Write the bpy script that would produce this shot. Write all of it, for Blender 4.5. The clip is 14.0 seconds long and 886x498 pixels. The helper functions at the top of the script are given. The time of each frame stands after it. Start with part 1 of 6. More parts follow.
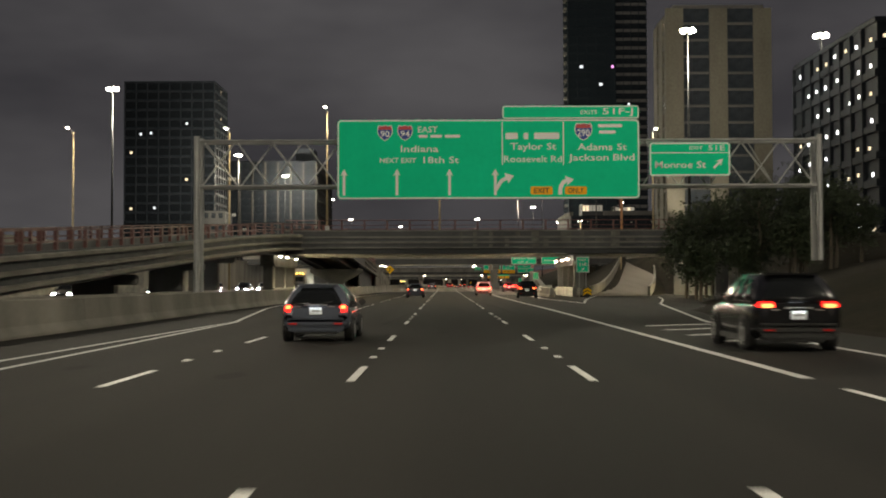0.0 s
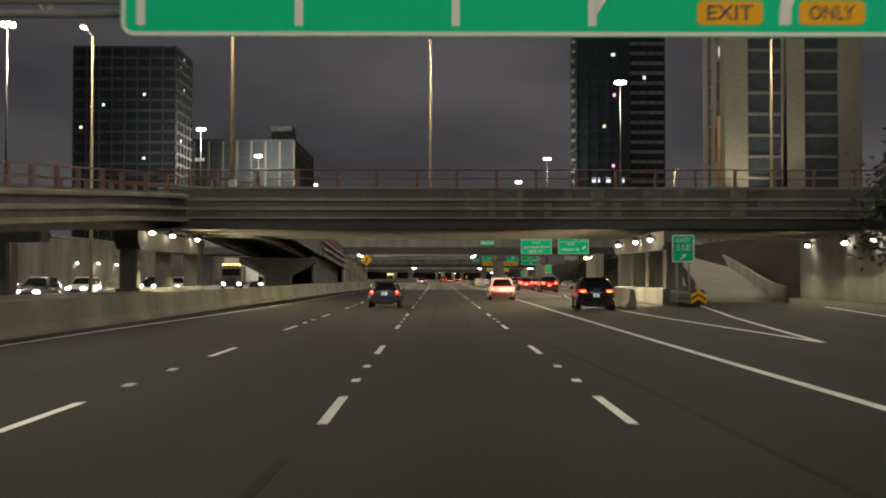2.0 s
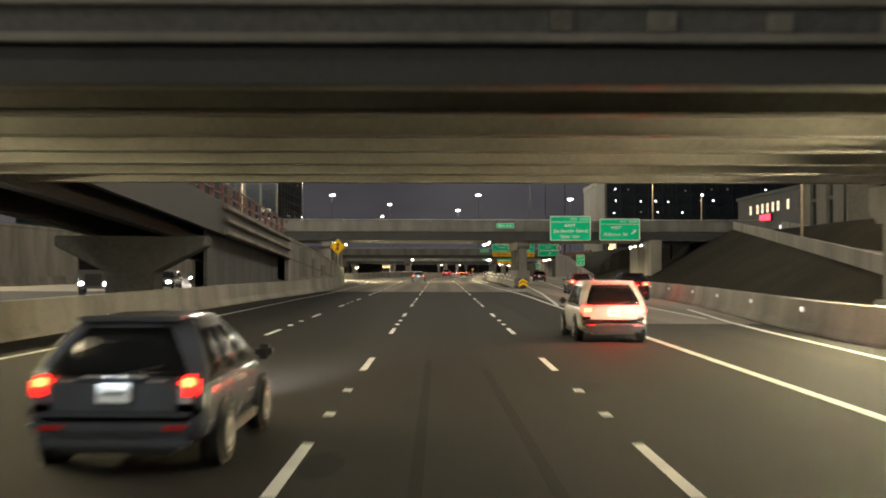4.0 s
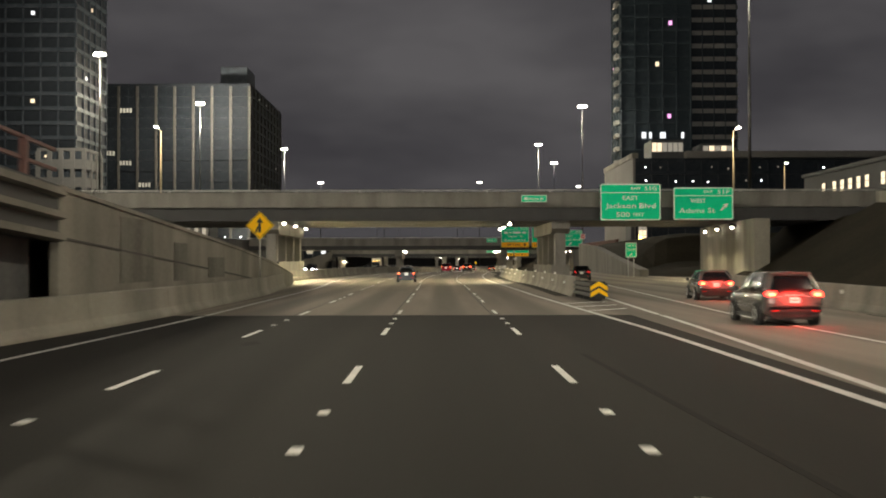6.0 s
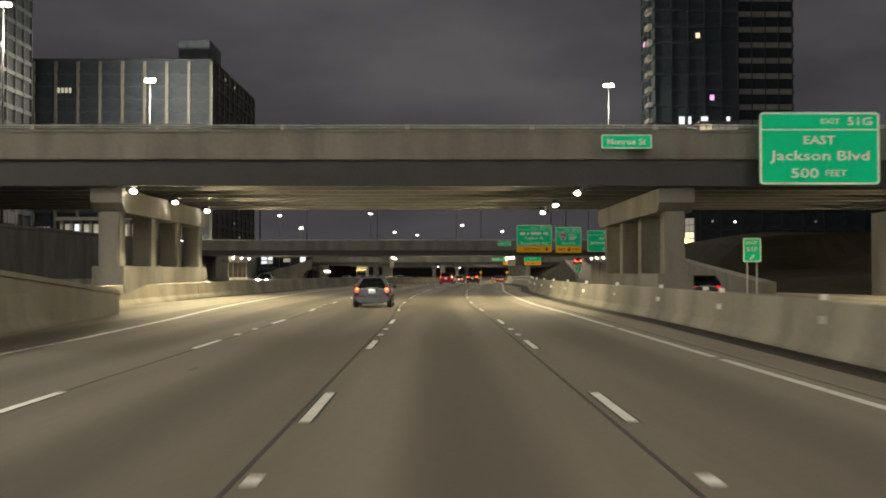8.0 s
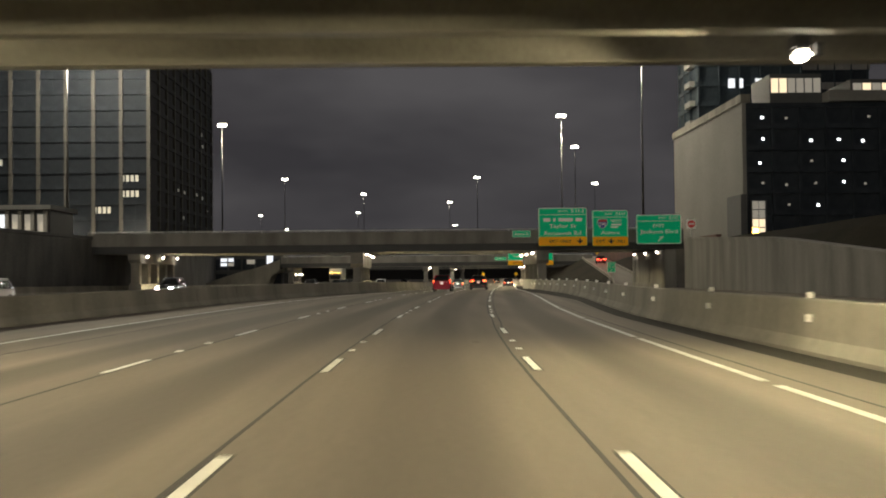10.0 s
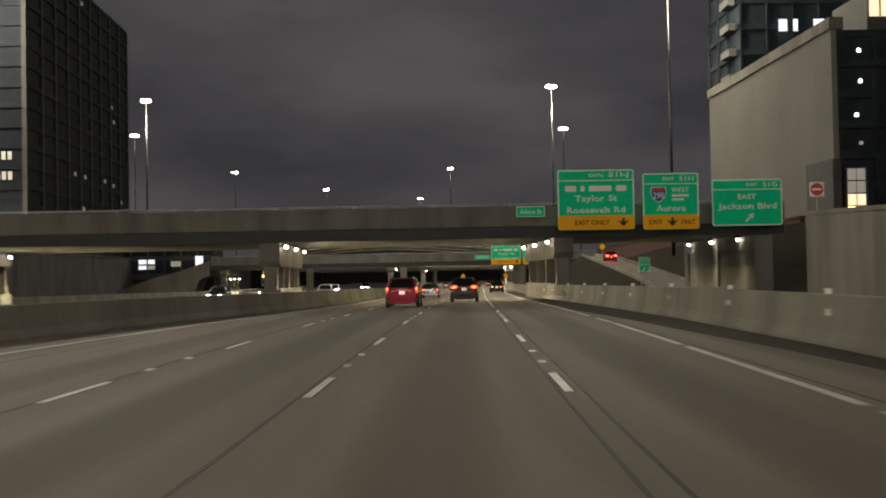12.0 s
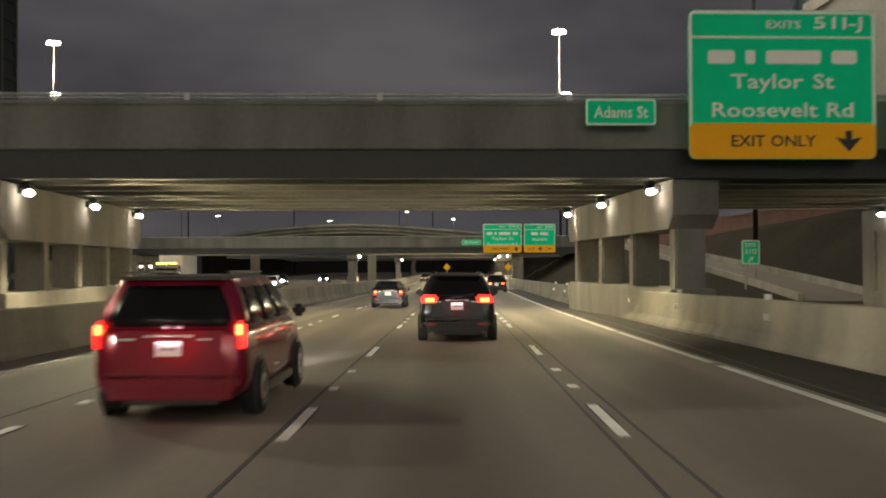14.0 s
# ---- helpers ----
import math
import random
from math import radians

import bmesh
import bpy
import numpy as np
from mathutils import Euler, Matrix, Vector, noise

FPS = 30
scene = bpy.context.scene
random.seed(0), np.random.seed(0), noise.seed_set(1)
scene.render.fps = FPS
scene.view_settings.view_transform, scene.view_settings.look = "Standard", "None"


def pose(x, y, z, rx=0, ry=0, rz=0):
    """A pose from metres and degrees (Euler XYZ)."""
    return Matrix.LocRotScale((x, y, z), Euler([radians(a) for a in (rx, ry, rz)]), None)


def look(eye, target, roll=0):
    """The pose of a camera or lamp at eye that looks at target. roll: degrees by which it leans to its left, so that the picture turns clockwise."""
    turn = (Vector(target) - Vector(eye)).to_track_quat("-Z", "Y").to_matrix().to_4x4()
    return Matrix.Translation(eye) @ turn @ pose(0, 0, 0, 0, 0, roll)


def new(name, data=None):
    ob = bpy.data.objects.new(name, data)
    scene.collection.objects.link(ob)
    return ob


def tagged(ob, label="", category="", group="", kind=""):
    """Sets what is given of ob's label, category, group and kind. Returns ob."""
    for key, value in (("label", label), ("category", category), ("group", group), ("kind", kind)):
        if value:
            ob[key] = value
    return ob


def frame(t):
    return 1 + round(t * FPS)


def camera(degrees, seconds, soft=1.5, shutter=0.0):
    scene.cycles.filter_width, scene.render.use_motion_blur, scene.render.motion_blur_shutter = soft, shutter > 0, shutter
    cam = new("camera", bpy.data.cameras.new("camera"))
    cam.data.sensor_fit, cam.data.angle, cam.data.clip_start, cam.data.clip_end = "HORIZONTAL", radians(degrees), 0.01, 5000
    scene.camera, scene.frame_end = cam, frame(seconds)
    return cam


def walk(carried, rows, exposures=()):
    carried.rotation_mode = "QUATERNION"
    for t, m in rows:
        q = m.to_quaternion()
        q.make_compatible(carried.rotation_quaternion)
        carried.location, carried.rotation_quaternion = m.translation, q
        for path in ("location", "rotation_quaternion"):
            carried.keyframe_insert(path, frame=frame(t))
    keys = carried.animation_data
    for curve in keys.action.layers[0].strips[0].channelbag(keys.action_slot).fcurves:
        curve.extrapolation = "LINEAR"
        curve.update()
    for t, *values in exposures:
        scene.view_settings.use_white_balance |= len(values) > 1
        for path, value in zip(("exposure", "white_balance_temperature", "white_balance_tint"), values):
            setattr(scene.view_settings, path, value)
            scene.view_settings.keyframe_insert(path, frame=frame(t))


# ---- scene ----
cam = camera(42.18, 14.0, 1.9, 0.36)
PATH = [
    (0, (-0.406, 0.430, 1.473), (-0.4089, 2.4292, 1.5325), -0.16),
    (0.5, (-0.428, 14.068, 1.551), (-0.4281, 16.0675, 1.6111), -0.17),
    (1, (-0.484, 27.246, 1.616), (-0.4814, 29.2449, 1.6685), -0.14),
    (1.5, (-0.509, 40.097, 1.670), (-0.5021, 42.0961, 1.7181), -0.06),
    (2, (-0.479, 52.929, 1.739), (-0.4692, 54.9282, 1.7863), 0.02),
    (2.5, (-0.442, 65.366, 1.753), (-0.4327, 67.3659, 1.7972), 0.14),
    (3, (-0.395, 78.874, 1.843), (-0.3873, 80.8736, 1.8832), 0.19),
    (5.5, (-0.359, 144.490, 1.976), (-0.3549, 146.4903, 2.0001), -0.13),
    (6, (-0.350, 157.706, 1.957), (-0.3414, 159.7058, 1.9789), -0.14),
    (6.5, (-0.364, 171.153, 1.895), (-0.3545, 173.1528, 1.9202), -0.07),
    (7, (-0.388, 184.325, 1.777), (-0.3781, 186.3251, 1.8037), 0.05),
    (7.5, (-0.397, 198.450, 1.731), (-0.3872, 200.4497, 1.7665), 0.03),
    (8, (-0.370, 212.120, 1.677), (-0.3569, 214.1196, 1.7172), -0.03),
    (10.5, (-0.010, 279.537, 1.641), (0.0251, 281.5361, 1.6859), -0.81),
    (11, (0.278, 292.619, 1.615), (0.3253, 294.6176, 1.6611), -1.13),
    (11.5, (0.659, 305.568, 1.605), (0.7200, 307.5668, 1.6519), -1.20),
    (12, (1.127, 318.640, 1.649), (1.2027, 320.6383, 1.6965), -1.10),
    (12.5, (1.711, 331.943, 1.715), (1.7999, 333.9405, 1.7616), -0.88),
    (13, (2.397, 345.339, 1.763), (2.4967, 347.3360, 1.8063), -0.55),
    (13.5, (3.098, 358.771, 1.762), (3.2023, 360.7683, 1.7974), -0.34),
    (14, (3.766, 371.460, 1.702), (3.8735, 373.4568, 1.7321), -0.31),
]
walk(cam, [(t, look(eye, target, roll)) for t, eye, target, roll in PATH],
     [(0, 0.92), (1, 0.9), (1.6, 0.86), (2.1, 1.02), (3, 1.18), (5.5, 1.17), (8, 1.08), (10.4, 0.8), (11, 0.64), (12, 0.92), (13, 1.12), (14, 1.2)])

# ---- world: city glow on low night cloud ----
world = bpy.data.worlds.new("night_sky")
scene.world = world
world.use_nodes = True
wn, wl = world.node_tree.nodes, world.node_tree.links
wco = wn.new("ShaderNodeTexCoord")
wmap = wn.new("ShaderNodeMapping")
wmap.inputs["Scale"].default_value = (1.0, 1.0, 2.6)
wnoise = wn.new("ShaderNodeTexNoise")
wnoise.inputs["Scale"].default_value = 3.2
wnoise.inputs["Detail"].default_value = 4
wramp = wn.new("ShaderNodeValToRGB")
wramp.color_ramp.elements[0].position, wramp.color_ramp.elements[0].color = 0.36, (0.0200, 0.0189, 0.0207, 1)
wramp.color_ramp.elements[1].position, wramp.color_ramp.elements[1].color = 0.68, (0.0440, 0.0416, 0.0428, 1)
wl.new(wco.outputs["Generated"], wmap.inputs["Vector"])
wl.new(wmap.outputs["Vector"], wnoise.inputs["Vector"])
wl.new(wnoise.outputs["Fac"], wramp.inputs["Fac"])
wl.new(wramp.outputs["Color"], wn["Background"].inputs["Color"])
wn["Background"].inputs["Strength"].default_value = 1.0

MAST_WATTS = 46000
STREET_WATTS = 1000
PIER_WATTS = 650


# ---- materials ----
def material(name, dark, light, rough=0.85, metal=0.0, coarse=0.25, fine=9.0, bump=0.25, stretch=(1, 1, 1), spots=0.35, lanes=0.0, gloss=0.5):
    """Two scales of noise between two base colours, with fine relief."""
    m = bpy.data.materials.new(name)
    m.use_nodes = True
    n, l = m.node_tree.nodes, m.node_tree.links
    b = n["Principled BSDF"]
    co, mp = n.new("ShaderNodeTexCoord"), n.new("ShaderNodeMapping")
    mp.inputs["Scale"].default_value = stretch
    l.new(co.outputs["Object"], mp.inputs["Vector"])
    big, small = n.new("ShaderNodeTexNoise"), n.new("ShaderNodeTexNoise")
    big.inputs["Scale"].default_value, big.inputs["Detail"].default_value = coarse, 5
    small.inputs["Scale"].default_value, small.inputs["Detail"].default_value = fine, 3
    l.new(mp.outputs["Vector"], big.inputs["Vector"])
    l.new(co.outputs["Object"], small.inputs["Vector"])
    add = n.new("ShaderNodeMix")
    add.data_type = "FLOAT"
    add.inputs[0].default_value = spots
    l.new(big.outputs["Fac"], add.inputs[2])
    l.new(small.outputs["Fac"], add.inputs[3])
    ramp = n.new("ShaderNodeValToRGB")
    ramp.color_ramp.elements[0].position, ramp.color_ramp.elements[0].color = 0.33, (*dark, 1)
    ramp.color_ramp.elements[1].position, ramp.color_ramp.elements[1].color = 0.67, (*light, 1)
    l.new(add.outputs[0], ramp.inputs["Fac"])
    colour = ramp.outputs["Color"]
    if lanes:
        # oil and rubber stains along the middle of each lane, broken up by noise
        at = n.new("ShaderNodeAttribute")
        at.attribute_name = "lane"
        ph, cs, mul = n.new("ShaderNodeMath"), n.new("ShaderNodeMath"), n.new("ShaderNodeMath")
        ph.operation, cs.operation, mul.operation = "MULTIPLY", "COSINE", "MULTIPLY"
        ph.inputs[1].default_value = 2 * math.pi / 3.56
        l.new(at.outputs["Fac"], ph.inputs[0])
        l.new(ph.outputs[0], cs.inputs[0])
        mr = n.new("ShaderNodeMapRange")
        mr.interpolation_type = "SMOOTHSTEP"
        mr.inputs["From Min"].default_value, mr.inputs["From Max"].default_value = -0.1, 1.0
        mr.inputs["To Max"].default_value = lanes
        l.new(cs.outputs[0], mr.inputs["Value"])
        l.new(mr.outputs["Result"], mul.inputs[0])
        patch = n.new("ShaderNodeMapRange")
        patch.inputs["From Min"].default_value, patch.inputs["From Max"].default_value = 0.3, 0.65
        patch.inputs["To Min"].default_value, patch.inputs["To Max"].default_value = 0.35, 1.3
        l.new(big.outputs["Fac"], patch.inputs["Value"])
        l.new(patch.outputs["Result"], mul.inputs[1])
        mx = n.new("ShaderNodeMix")
        mx.data_type = "RGBA"
        l.new(mul.outputs[0], mx.inputs[0])
        l.new(colour, mx.inputs[6])
        mx.inputs[7].default_value = tuple(0.35 * c for c in dark) + (1,)
        colour = mx.outputs[2]
    l.new(colour, b.inputs["Base Color"])
    rr = n.new("ShaderNodeMapRange")
    rr.inputs["To Min"].default_value, rr.inputs["To Max"].default_value = max(0.0, rough - 0.08), min(1.0, rough + 0.08)
    l.new(big.outputs["Fac"], rr.inputs["Value"])
    l.new(rr.outputs["Result"], b.inputs["Roughness"])
    b.inputs["Metallic"].default_value = metal
    b.inputs["Specular IOR Level"].default_value = gloss
    if bump:
        bp = n.new("ShaderNodeBump")
        bp.inputs["Strength"].default_value, bp.inputs["Distance"].default_value = bump, 0.02
        l.new(small.outputs["Fac"], bp.inputs["Height"])
        l.new(bp.outputs["Normal"], b.inputs["Normal"])
    return m


def glowing(name, colour, strength):
    m = bpy.data.materials.new(name)
    m.use_nodes = True
    b = m.node_tree.nodes["Principled BSDF"]
    b.inputs["Base Color"].default_value = (*[0.5 * c for c in colour], 1)
    b.inputs["Emission Color"].default_value = (*colour, 1)
    b.inputs["Emission Strength"].default_value = strength
    b.inputs["Roughness"].default_value = 0.3
    return m


ASPHALT = material("asphalt", (0.00847, 0.007931, 0.00693), (0.02233, 0.02079, 0.01809), 0.88, coarse=0.5, fine=14, bump=0.4, stretch=(1.2, 0.04, 1), spots=0.2, lanes=0.3, gloss=0.2)
PAVE = material("road_concrete", (0.133, 0.1155, 0.095), (0.238, 0.209, 0.176), 0.78, coarse=0.6, fine=7, bump=0.3, stretch=(0.9, 0.05, 1), spots=0.2, lanes=0.5, gloss=0.3)
SEAL = material("joint_sealant", (0.022, 0.021, 0.02), (0.045, 0.042, 0.038), 0.7, fine=6)
PAINT_WORN = material("worn_road_paint", (0.36, 0.36, 0.345), (0.72, 0.72, 0.70), 0.6, coarse=1.6, fine=14, bump=0.2, spots=0.45)
PAINT = material("road_paint", (0.66, 0.66, 0.63), (0.9, 0.9, 0.87), 0.55, coarse=1.2, fine=18, bump=0.15)
CONC = material("concrete", (0.125, 0.118, 0.102), (0.275, 0.259, 0.225), 0.88, coarse=0.35, fine=6, bump=0.3, stretch=(1, 1, 0.35), spots=0.2)
CONC_OLD = material("weathered_concrete", (0.105, 0.101, 0.094), (0.205, 0.199, 0.188), 0.9, coarse=0.5, fine=5, bump=0.4, stretch=(1, 1, 0.22), spots=0.18)
# Dark concrete: stained faces, and walls and piers whose shade is in the colour.
CONC_STAIN_SHADE = material("stained_and_shaded_concrete", (0.040, 0.042, 0.047), (0.108, 0.109, 0.113), 0.9, coarse=0.5, fine=5, bump=0.4, stretch=(0.5, 1, 0.3))
STEEL_DARK = material("dark_painted_steel", (0.016, 0.017, 0.020), (0.032, 0.033, 0.037), 0.6, coarse=0.6, fine=8, bump=0.1)
STEEL_GIRDER = material("grey_girder_paint", (0.085, 0.082, 0.073), (0.145, 0.139, 0.123), 0.6, coarse=0.6, fine=8, bump=0.1)
STEEL_GALV = material("galvanised_steel", (0.26, 0.27, 0.27), (0.42, 0.42, 0.41), 0.5, 0.5, coarse=0.8, fine=12, bump=0.08)
STEEL_RED = material("rust_red_rail_paint", (0.072, 0.028, 0.027), (0.14, 0.058, 0.052), 0.6, coarse=1.0, fine=9, bump=0.15)
MAST_STEEL = material("weathered_mast_steel", (0.06, 0.06, 0.059), (0.1, 0.1, 0.098), 0.38, 1.0, coarse=0.8, fine=12, bump=0.02)
SOIL = material("dark_grass_ground", (0.010, 0.0088, 0.006), (0.027, 0.023, 0.016), 0.95, coarse=0.12, fine=3, bump=0.6, gloss=0.04)
GREEN = material("sign_green", (0.005, 0.65, 0.325), (0.007, 0.73, 0.37), 0.5, coarse=0.4, fine=3, bump=0.0, gloss=0.06)
WHITE = material("sign_white", (0.84, 0.86, 0.84), (0.92, 0.92, 0.90), 0.45, coarse=0.6, fine=4, bump=0.0, gloss=0.1)
ORANGE = material("sign_amber", (0.95, 0.43, 0.012), (0.99, 0.5, 0.02), 0.45, coarse=0.6, fine=4, bump=0.0, gloss=0.1)
YELLOW = material("sign_yellow", (0.95, 0.52, 0.006), (0.99, 0.6, 0.012), 0.45, coarse=0.6, fine=4, bump=0.0, gloss=0.1)
BLACK = material("sign_black", (0.01, 0.01, 0.01), (0.02, 0.02, 0.02), 0.5, bump=0.0)
BLUE = material("shield_blue", (0.02, 0.05, 0.30), (0.03, 0.07, 0.36), 0.45, bump=0.0)
RED = material("shield_red", (0.5, 0.03, 0.04), (0.58, 0.05, 0.05), 0.45, bump=0.0)
ALU = material("sign_back_aluminium", (0.3, 0.3, 0.3), (0.42, 0.42, 0.42), 0.45, 0.6, fine=6, bump=0.05)
LAMP_W = glowing("lamp_white", (1.0, 0.93, 0.76), 28)
LAMP_P = glowing("pier_lamp_white", (1.0, 0.90, 0.68), 30)
RUBBER = material("tyre_rubber", (0.012, 0.012, 0.012), (0.03, 0.03, 0.03), 0.8, fine=30, bump=0.2)
RIM = material("wheel_alloy", (0.35, 0.35, 0.36), (0.55, 0.55, 0.55), 0.35, 0.8, fine=10, bump=0.0)
TRIM = material("black_plastic", (0.012, 0.012, 0.013), (0.03, 0.03, 0.03), 0.55, fine=20, bump=0.1)
TAIL = glowing("tail_lamp_red", (1.0, 0.014, 0.010), 1.7)
BRAKE = glowing("brake_lamp_red", (1.0, 0.010, 0.006), 16)
BRAKE_CORE = glowing("brake_lamp_core", (1.0, 0.16, 0.05), 7)
TAIL_DIM = glowing("tail_lamp_dim", (1.0, 0.02, 0.02), 0.8)
REFLEX = material("red_reflector", (0.42, 0.012, 0.012), (0.55, 0.02, 0.02), 0.25, bump=0.0)
TAIL_CORE = glowing("tail_lamp_core", (1.0, 0.30, 0.07), 2.4)
HEAD = glowing("head_lamp", (0.95, 0.97, 1.0), 70)
MARKER = glowing("amber_marker", (1.0, 0.55, 0.08), 9)
PLATE_LAMP = glowing("plate_lamp", (0.9, 0.97, 1.0), 9)
TAIL_AMBER = glowing("tail_lamp_amber", (1.0, 0.30, 0.05), 2.6)
PLATE = material("number_plate_white", (0.75, 0.80, 0.82), (0.88, 0.92, 0.92), 0.4, fine=8, bump=0.0)
GLASS = material("dark_car_glass", (0.006, 0.007, 0.008), (0.014, 0.015, 0.016), 0.14, fine=1, bump=0.0, gloss=0.22)
WIN_DARK = material("dark_window_glass", (0.019, 0.024, 0.032), (0.038, 0.045, 0.056), 0.5, coarse=0.3, fine=0.6, bump=0.0, gloss=0.08)
WIN_BLACK = material("black_blue_window_glass", (0.008, 0.0105, 0.0145), (0.016, 0.019, 0.025), 0.7, coarse=0.3, fine=0.6, bump=0.0, gloss=0.08)
WIN_LIT = glowing("lit_window_warm", (1.0, 0.80, 0.52), 0.6)
WIN_COOL = glowing("lit_window_cool", (0.9, 0.95, 1.0), 0.55)
WIN_PINK = glowing("lit_window_pink", (0.9, 0.35, 0.8), 0.8)
FACADE_DARK = material("dark_curtain_wall", (0.045, 0.047, 0.05), (0.08, 0.082, 0.086), 0.7, coarse=0.15, fine=2, bump=0.1)
FACADE_PALE = material("pale_precast_facade", (0.1445, 0.1403, 0.1318), (0.2125, 0.2065, 0.1955), 0.85, coarse=0.1, fine=2, bump=0.15)
FACADE_GREY = material("grey_concrete_facade", (0.06375, 0.06375, 0.0663), (0.102, 0.1003, 0.1003), 0.85, coarse=0.1, fine=2, bump=0.15)
FACADE_BLUE = material("bluish_glass_facade", (0.026, 0.036, 0.046), (0.050, 0.064, 0.078), 0.75, coarse=0.12, fine=1.5, bump=0.05, gloss=0.06)
FACADE_BAY = material("grey_balcony_wing", (0.16, 0.16, 0.165), (0.25, 0.247, 0.245), 0.85, coarse=0.3, fine=2, bump=0.1, gloss=0.1)
PATCH = material("patched_concrete", (0.077, 0.07546, 0.07084), (0.1694, 0.164, 0.1502), 0.9, coarse=1.2, fine=6, bump=0.4)
BARK = material("bark", (0.04, 0.032, 0.024), (0.09, 0.075, 0.055), 0.9, fine=12, bump=0.5)
LEAF = material("dark_leaves", (0.01275, 0.0204, 0.00612), (0.0306, 0.04335, 0.0153), 0.7, fine=4, bump=0.1)


def car_paint(name, colour, rough=0.25, metal=0.3):
    m = material(name, tuple(0.85 * c for c in colour), colour, rough, metal, coarse=0.7, fine=3, bump=0.0)
    m.node_tree.nodes["Principled BSDF"].inputs["Coat Weight"].default_value = 0.6
    return m


# ---- mesh helpers ----
def thing(name, label, category, group="", at=None, kind=""):
    ob = new(name)
    if at is not None:
        ob.matrix_basis = at
    return tagged(ob, label, category, group, kind)


def part(name, bm, mat, parent=None, label="", smooth=False, at=None):
    me = bpy.data.meshes.new(name)
    bm.normal_update()
    bm.to_mesh(me)
    bm.free()
    if smooth:
        for p in me.polygons:
            p.use_smooth = True
    me.materials.append(mat)
    ob = new(name, me)
    if at is not None:
        ob.matrix_basis = at
    if parent is not None:
        ob.parent = parent
    return tagged(ob, label) if label else ob


def share(name, me, parent, m):
    """Another object on an existing mesh."""
    ob = new(name, me)
    ob.parent = parent
    ob.matrix_basis = m
    return ob


def structure(name, bm, mat, label, category):
    return tagged(part(name, bm, mat), label, category, kind="structure")


def box(bm, x0, x1, y0, y1, z0, z1, bevel=0.0):
    m = Matrix.Translation(((x0 + x1) / 2, (y0 + y1) / 2, (z0 + z1) / 2)) @ Matrix.Diagonal((abs(x1 - x0), abs(y1 - y0), abs(z1 - z0), 1))
    made = bmesh.ops.create_cube(bm, size=1, matrix=m)["verts"]
    if bevel:
        edges = list({e for v in made for e in v.link_edges})
        bmesh.ops.bevel(bm, geom=edges, offset=bevel, segments=2, affect="EDGES", clamp_overlap=True)
    return bm


def boxes(*rows, bevel=0.0):
    bm = bmesh.new()
    for r in rows:
        box(bm, *r, bevel=bevel)
    return bm


def rod(bm, a, b, r0, r1=None, n=10):
    a, b = Vector(a), Vector(b)
    d = b - a
    q = d.to_track_quat("Z", "Y").to_matrix().to_4x4()
    bmesh.ops.create_cone(bm, cap_ends=True, segments=n, radius1=r0, radius2=r0 if r1 is None else r1, depth=d.length,
                          matrix=Matrix.Translation((a + b) / 2) @ q)
    return bm


def sweep(bm, path, profile, closed=True):
    """A profile of (offset to the right, height) carried along a path of (x, y, z)."""
    pts = [Vector(p) for p in path]
    rings = []
    for i, p in enumerate(pts):
        d = pts[min(i + 1, len(pts) - 1)] - pts[max(i - 1, 0)]
        right = Vector((d.y, -d.x, 0)).normalized()
        rings.append([bm.verts.new(p + right * u + Vector((0, 0, z))) for u, z in profile])
    n = len(profile)
    for a, b in zip(rings, rings[1:]):
        for k in range(n if closed else n - 1):
            j = (k + 1) % n
            bm.faces.new((a[k], b[k], b[j], a[j]))
    if closed:
        bm.faces.new(rings[0])
        bm.faces.new(rings[-1][::-1])
    bmesh.ops.recalc_face_normals(bm, faces=bm.faces[:])
    return bm


def lathe(bm, profile, axis="x", n=20):
    """Turns (radius, along) about the axis."""
    rings = []
    for r, s in profile:
        ring = []
        for k in range(n):
            a = 2 * math.pi * k / n
            c, d = r * math.cos(a), r * math.sin(a)
            ring.append(bm.verts.new((s, c, d) if axis == "x" else (c, d, s)))
        rings.append(ring)
    for a, b in zip(rings, rings[1:]):
        for k in range(n):
            j = (k + 1) % n
            bm.faces.new((a[k], a[j], b[j], b[k]))
    bm.faces.new(rings[0][::-1])
    bm.faces.new(rings[-1])
    bmesh.ops.recalc_face_normals(bm, faces=bm.faces[:])
    return bm


def rounded(w, h, r, n=5):
    """Outline of a rounded rectangle about the origin, as (x, z)."""
    out = []
    for cx_, cz_, a0 in ((w / 2 - r, h / 2 - r, 0), (-w / 2 + r, h / 2 - r, 90), (-w / 2 + r, -h / 2 + r, 180), (w / 2 - r, -h / 2 + r, 270)):
        for k in range(n + 1):
            a = radians(a0 + 90 * k / n)
            out.append((cx_ + r * math.cos(a), cz_ + r * math.sin(a)))
    return out


def plate(bm, outline, y0, y1):
    """A flat plate of an (x, z) outline between two depths."""
    a = [bm.verts.new((x, y0, z)) for x, z in outline]
    b = [bm.verts.new((x, y1, z)) for x, z in outline]
    bm.faces.new(a)
    bm.faces.new(b[::-1])
    for k in range(len(a)):
        j = (k + 1) % len(a)
        bm.faces.new((a[k], b[k], b[j], a[j]))
    bmesh.ops.recalc_face_normals(bm, faces=bm.faces[:])
    return bm


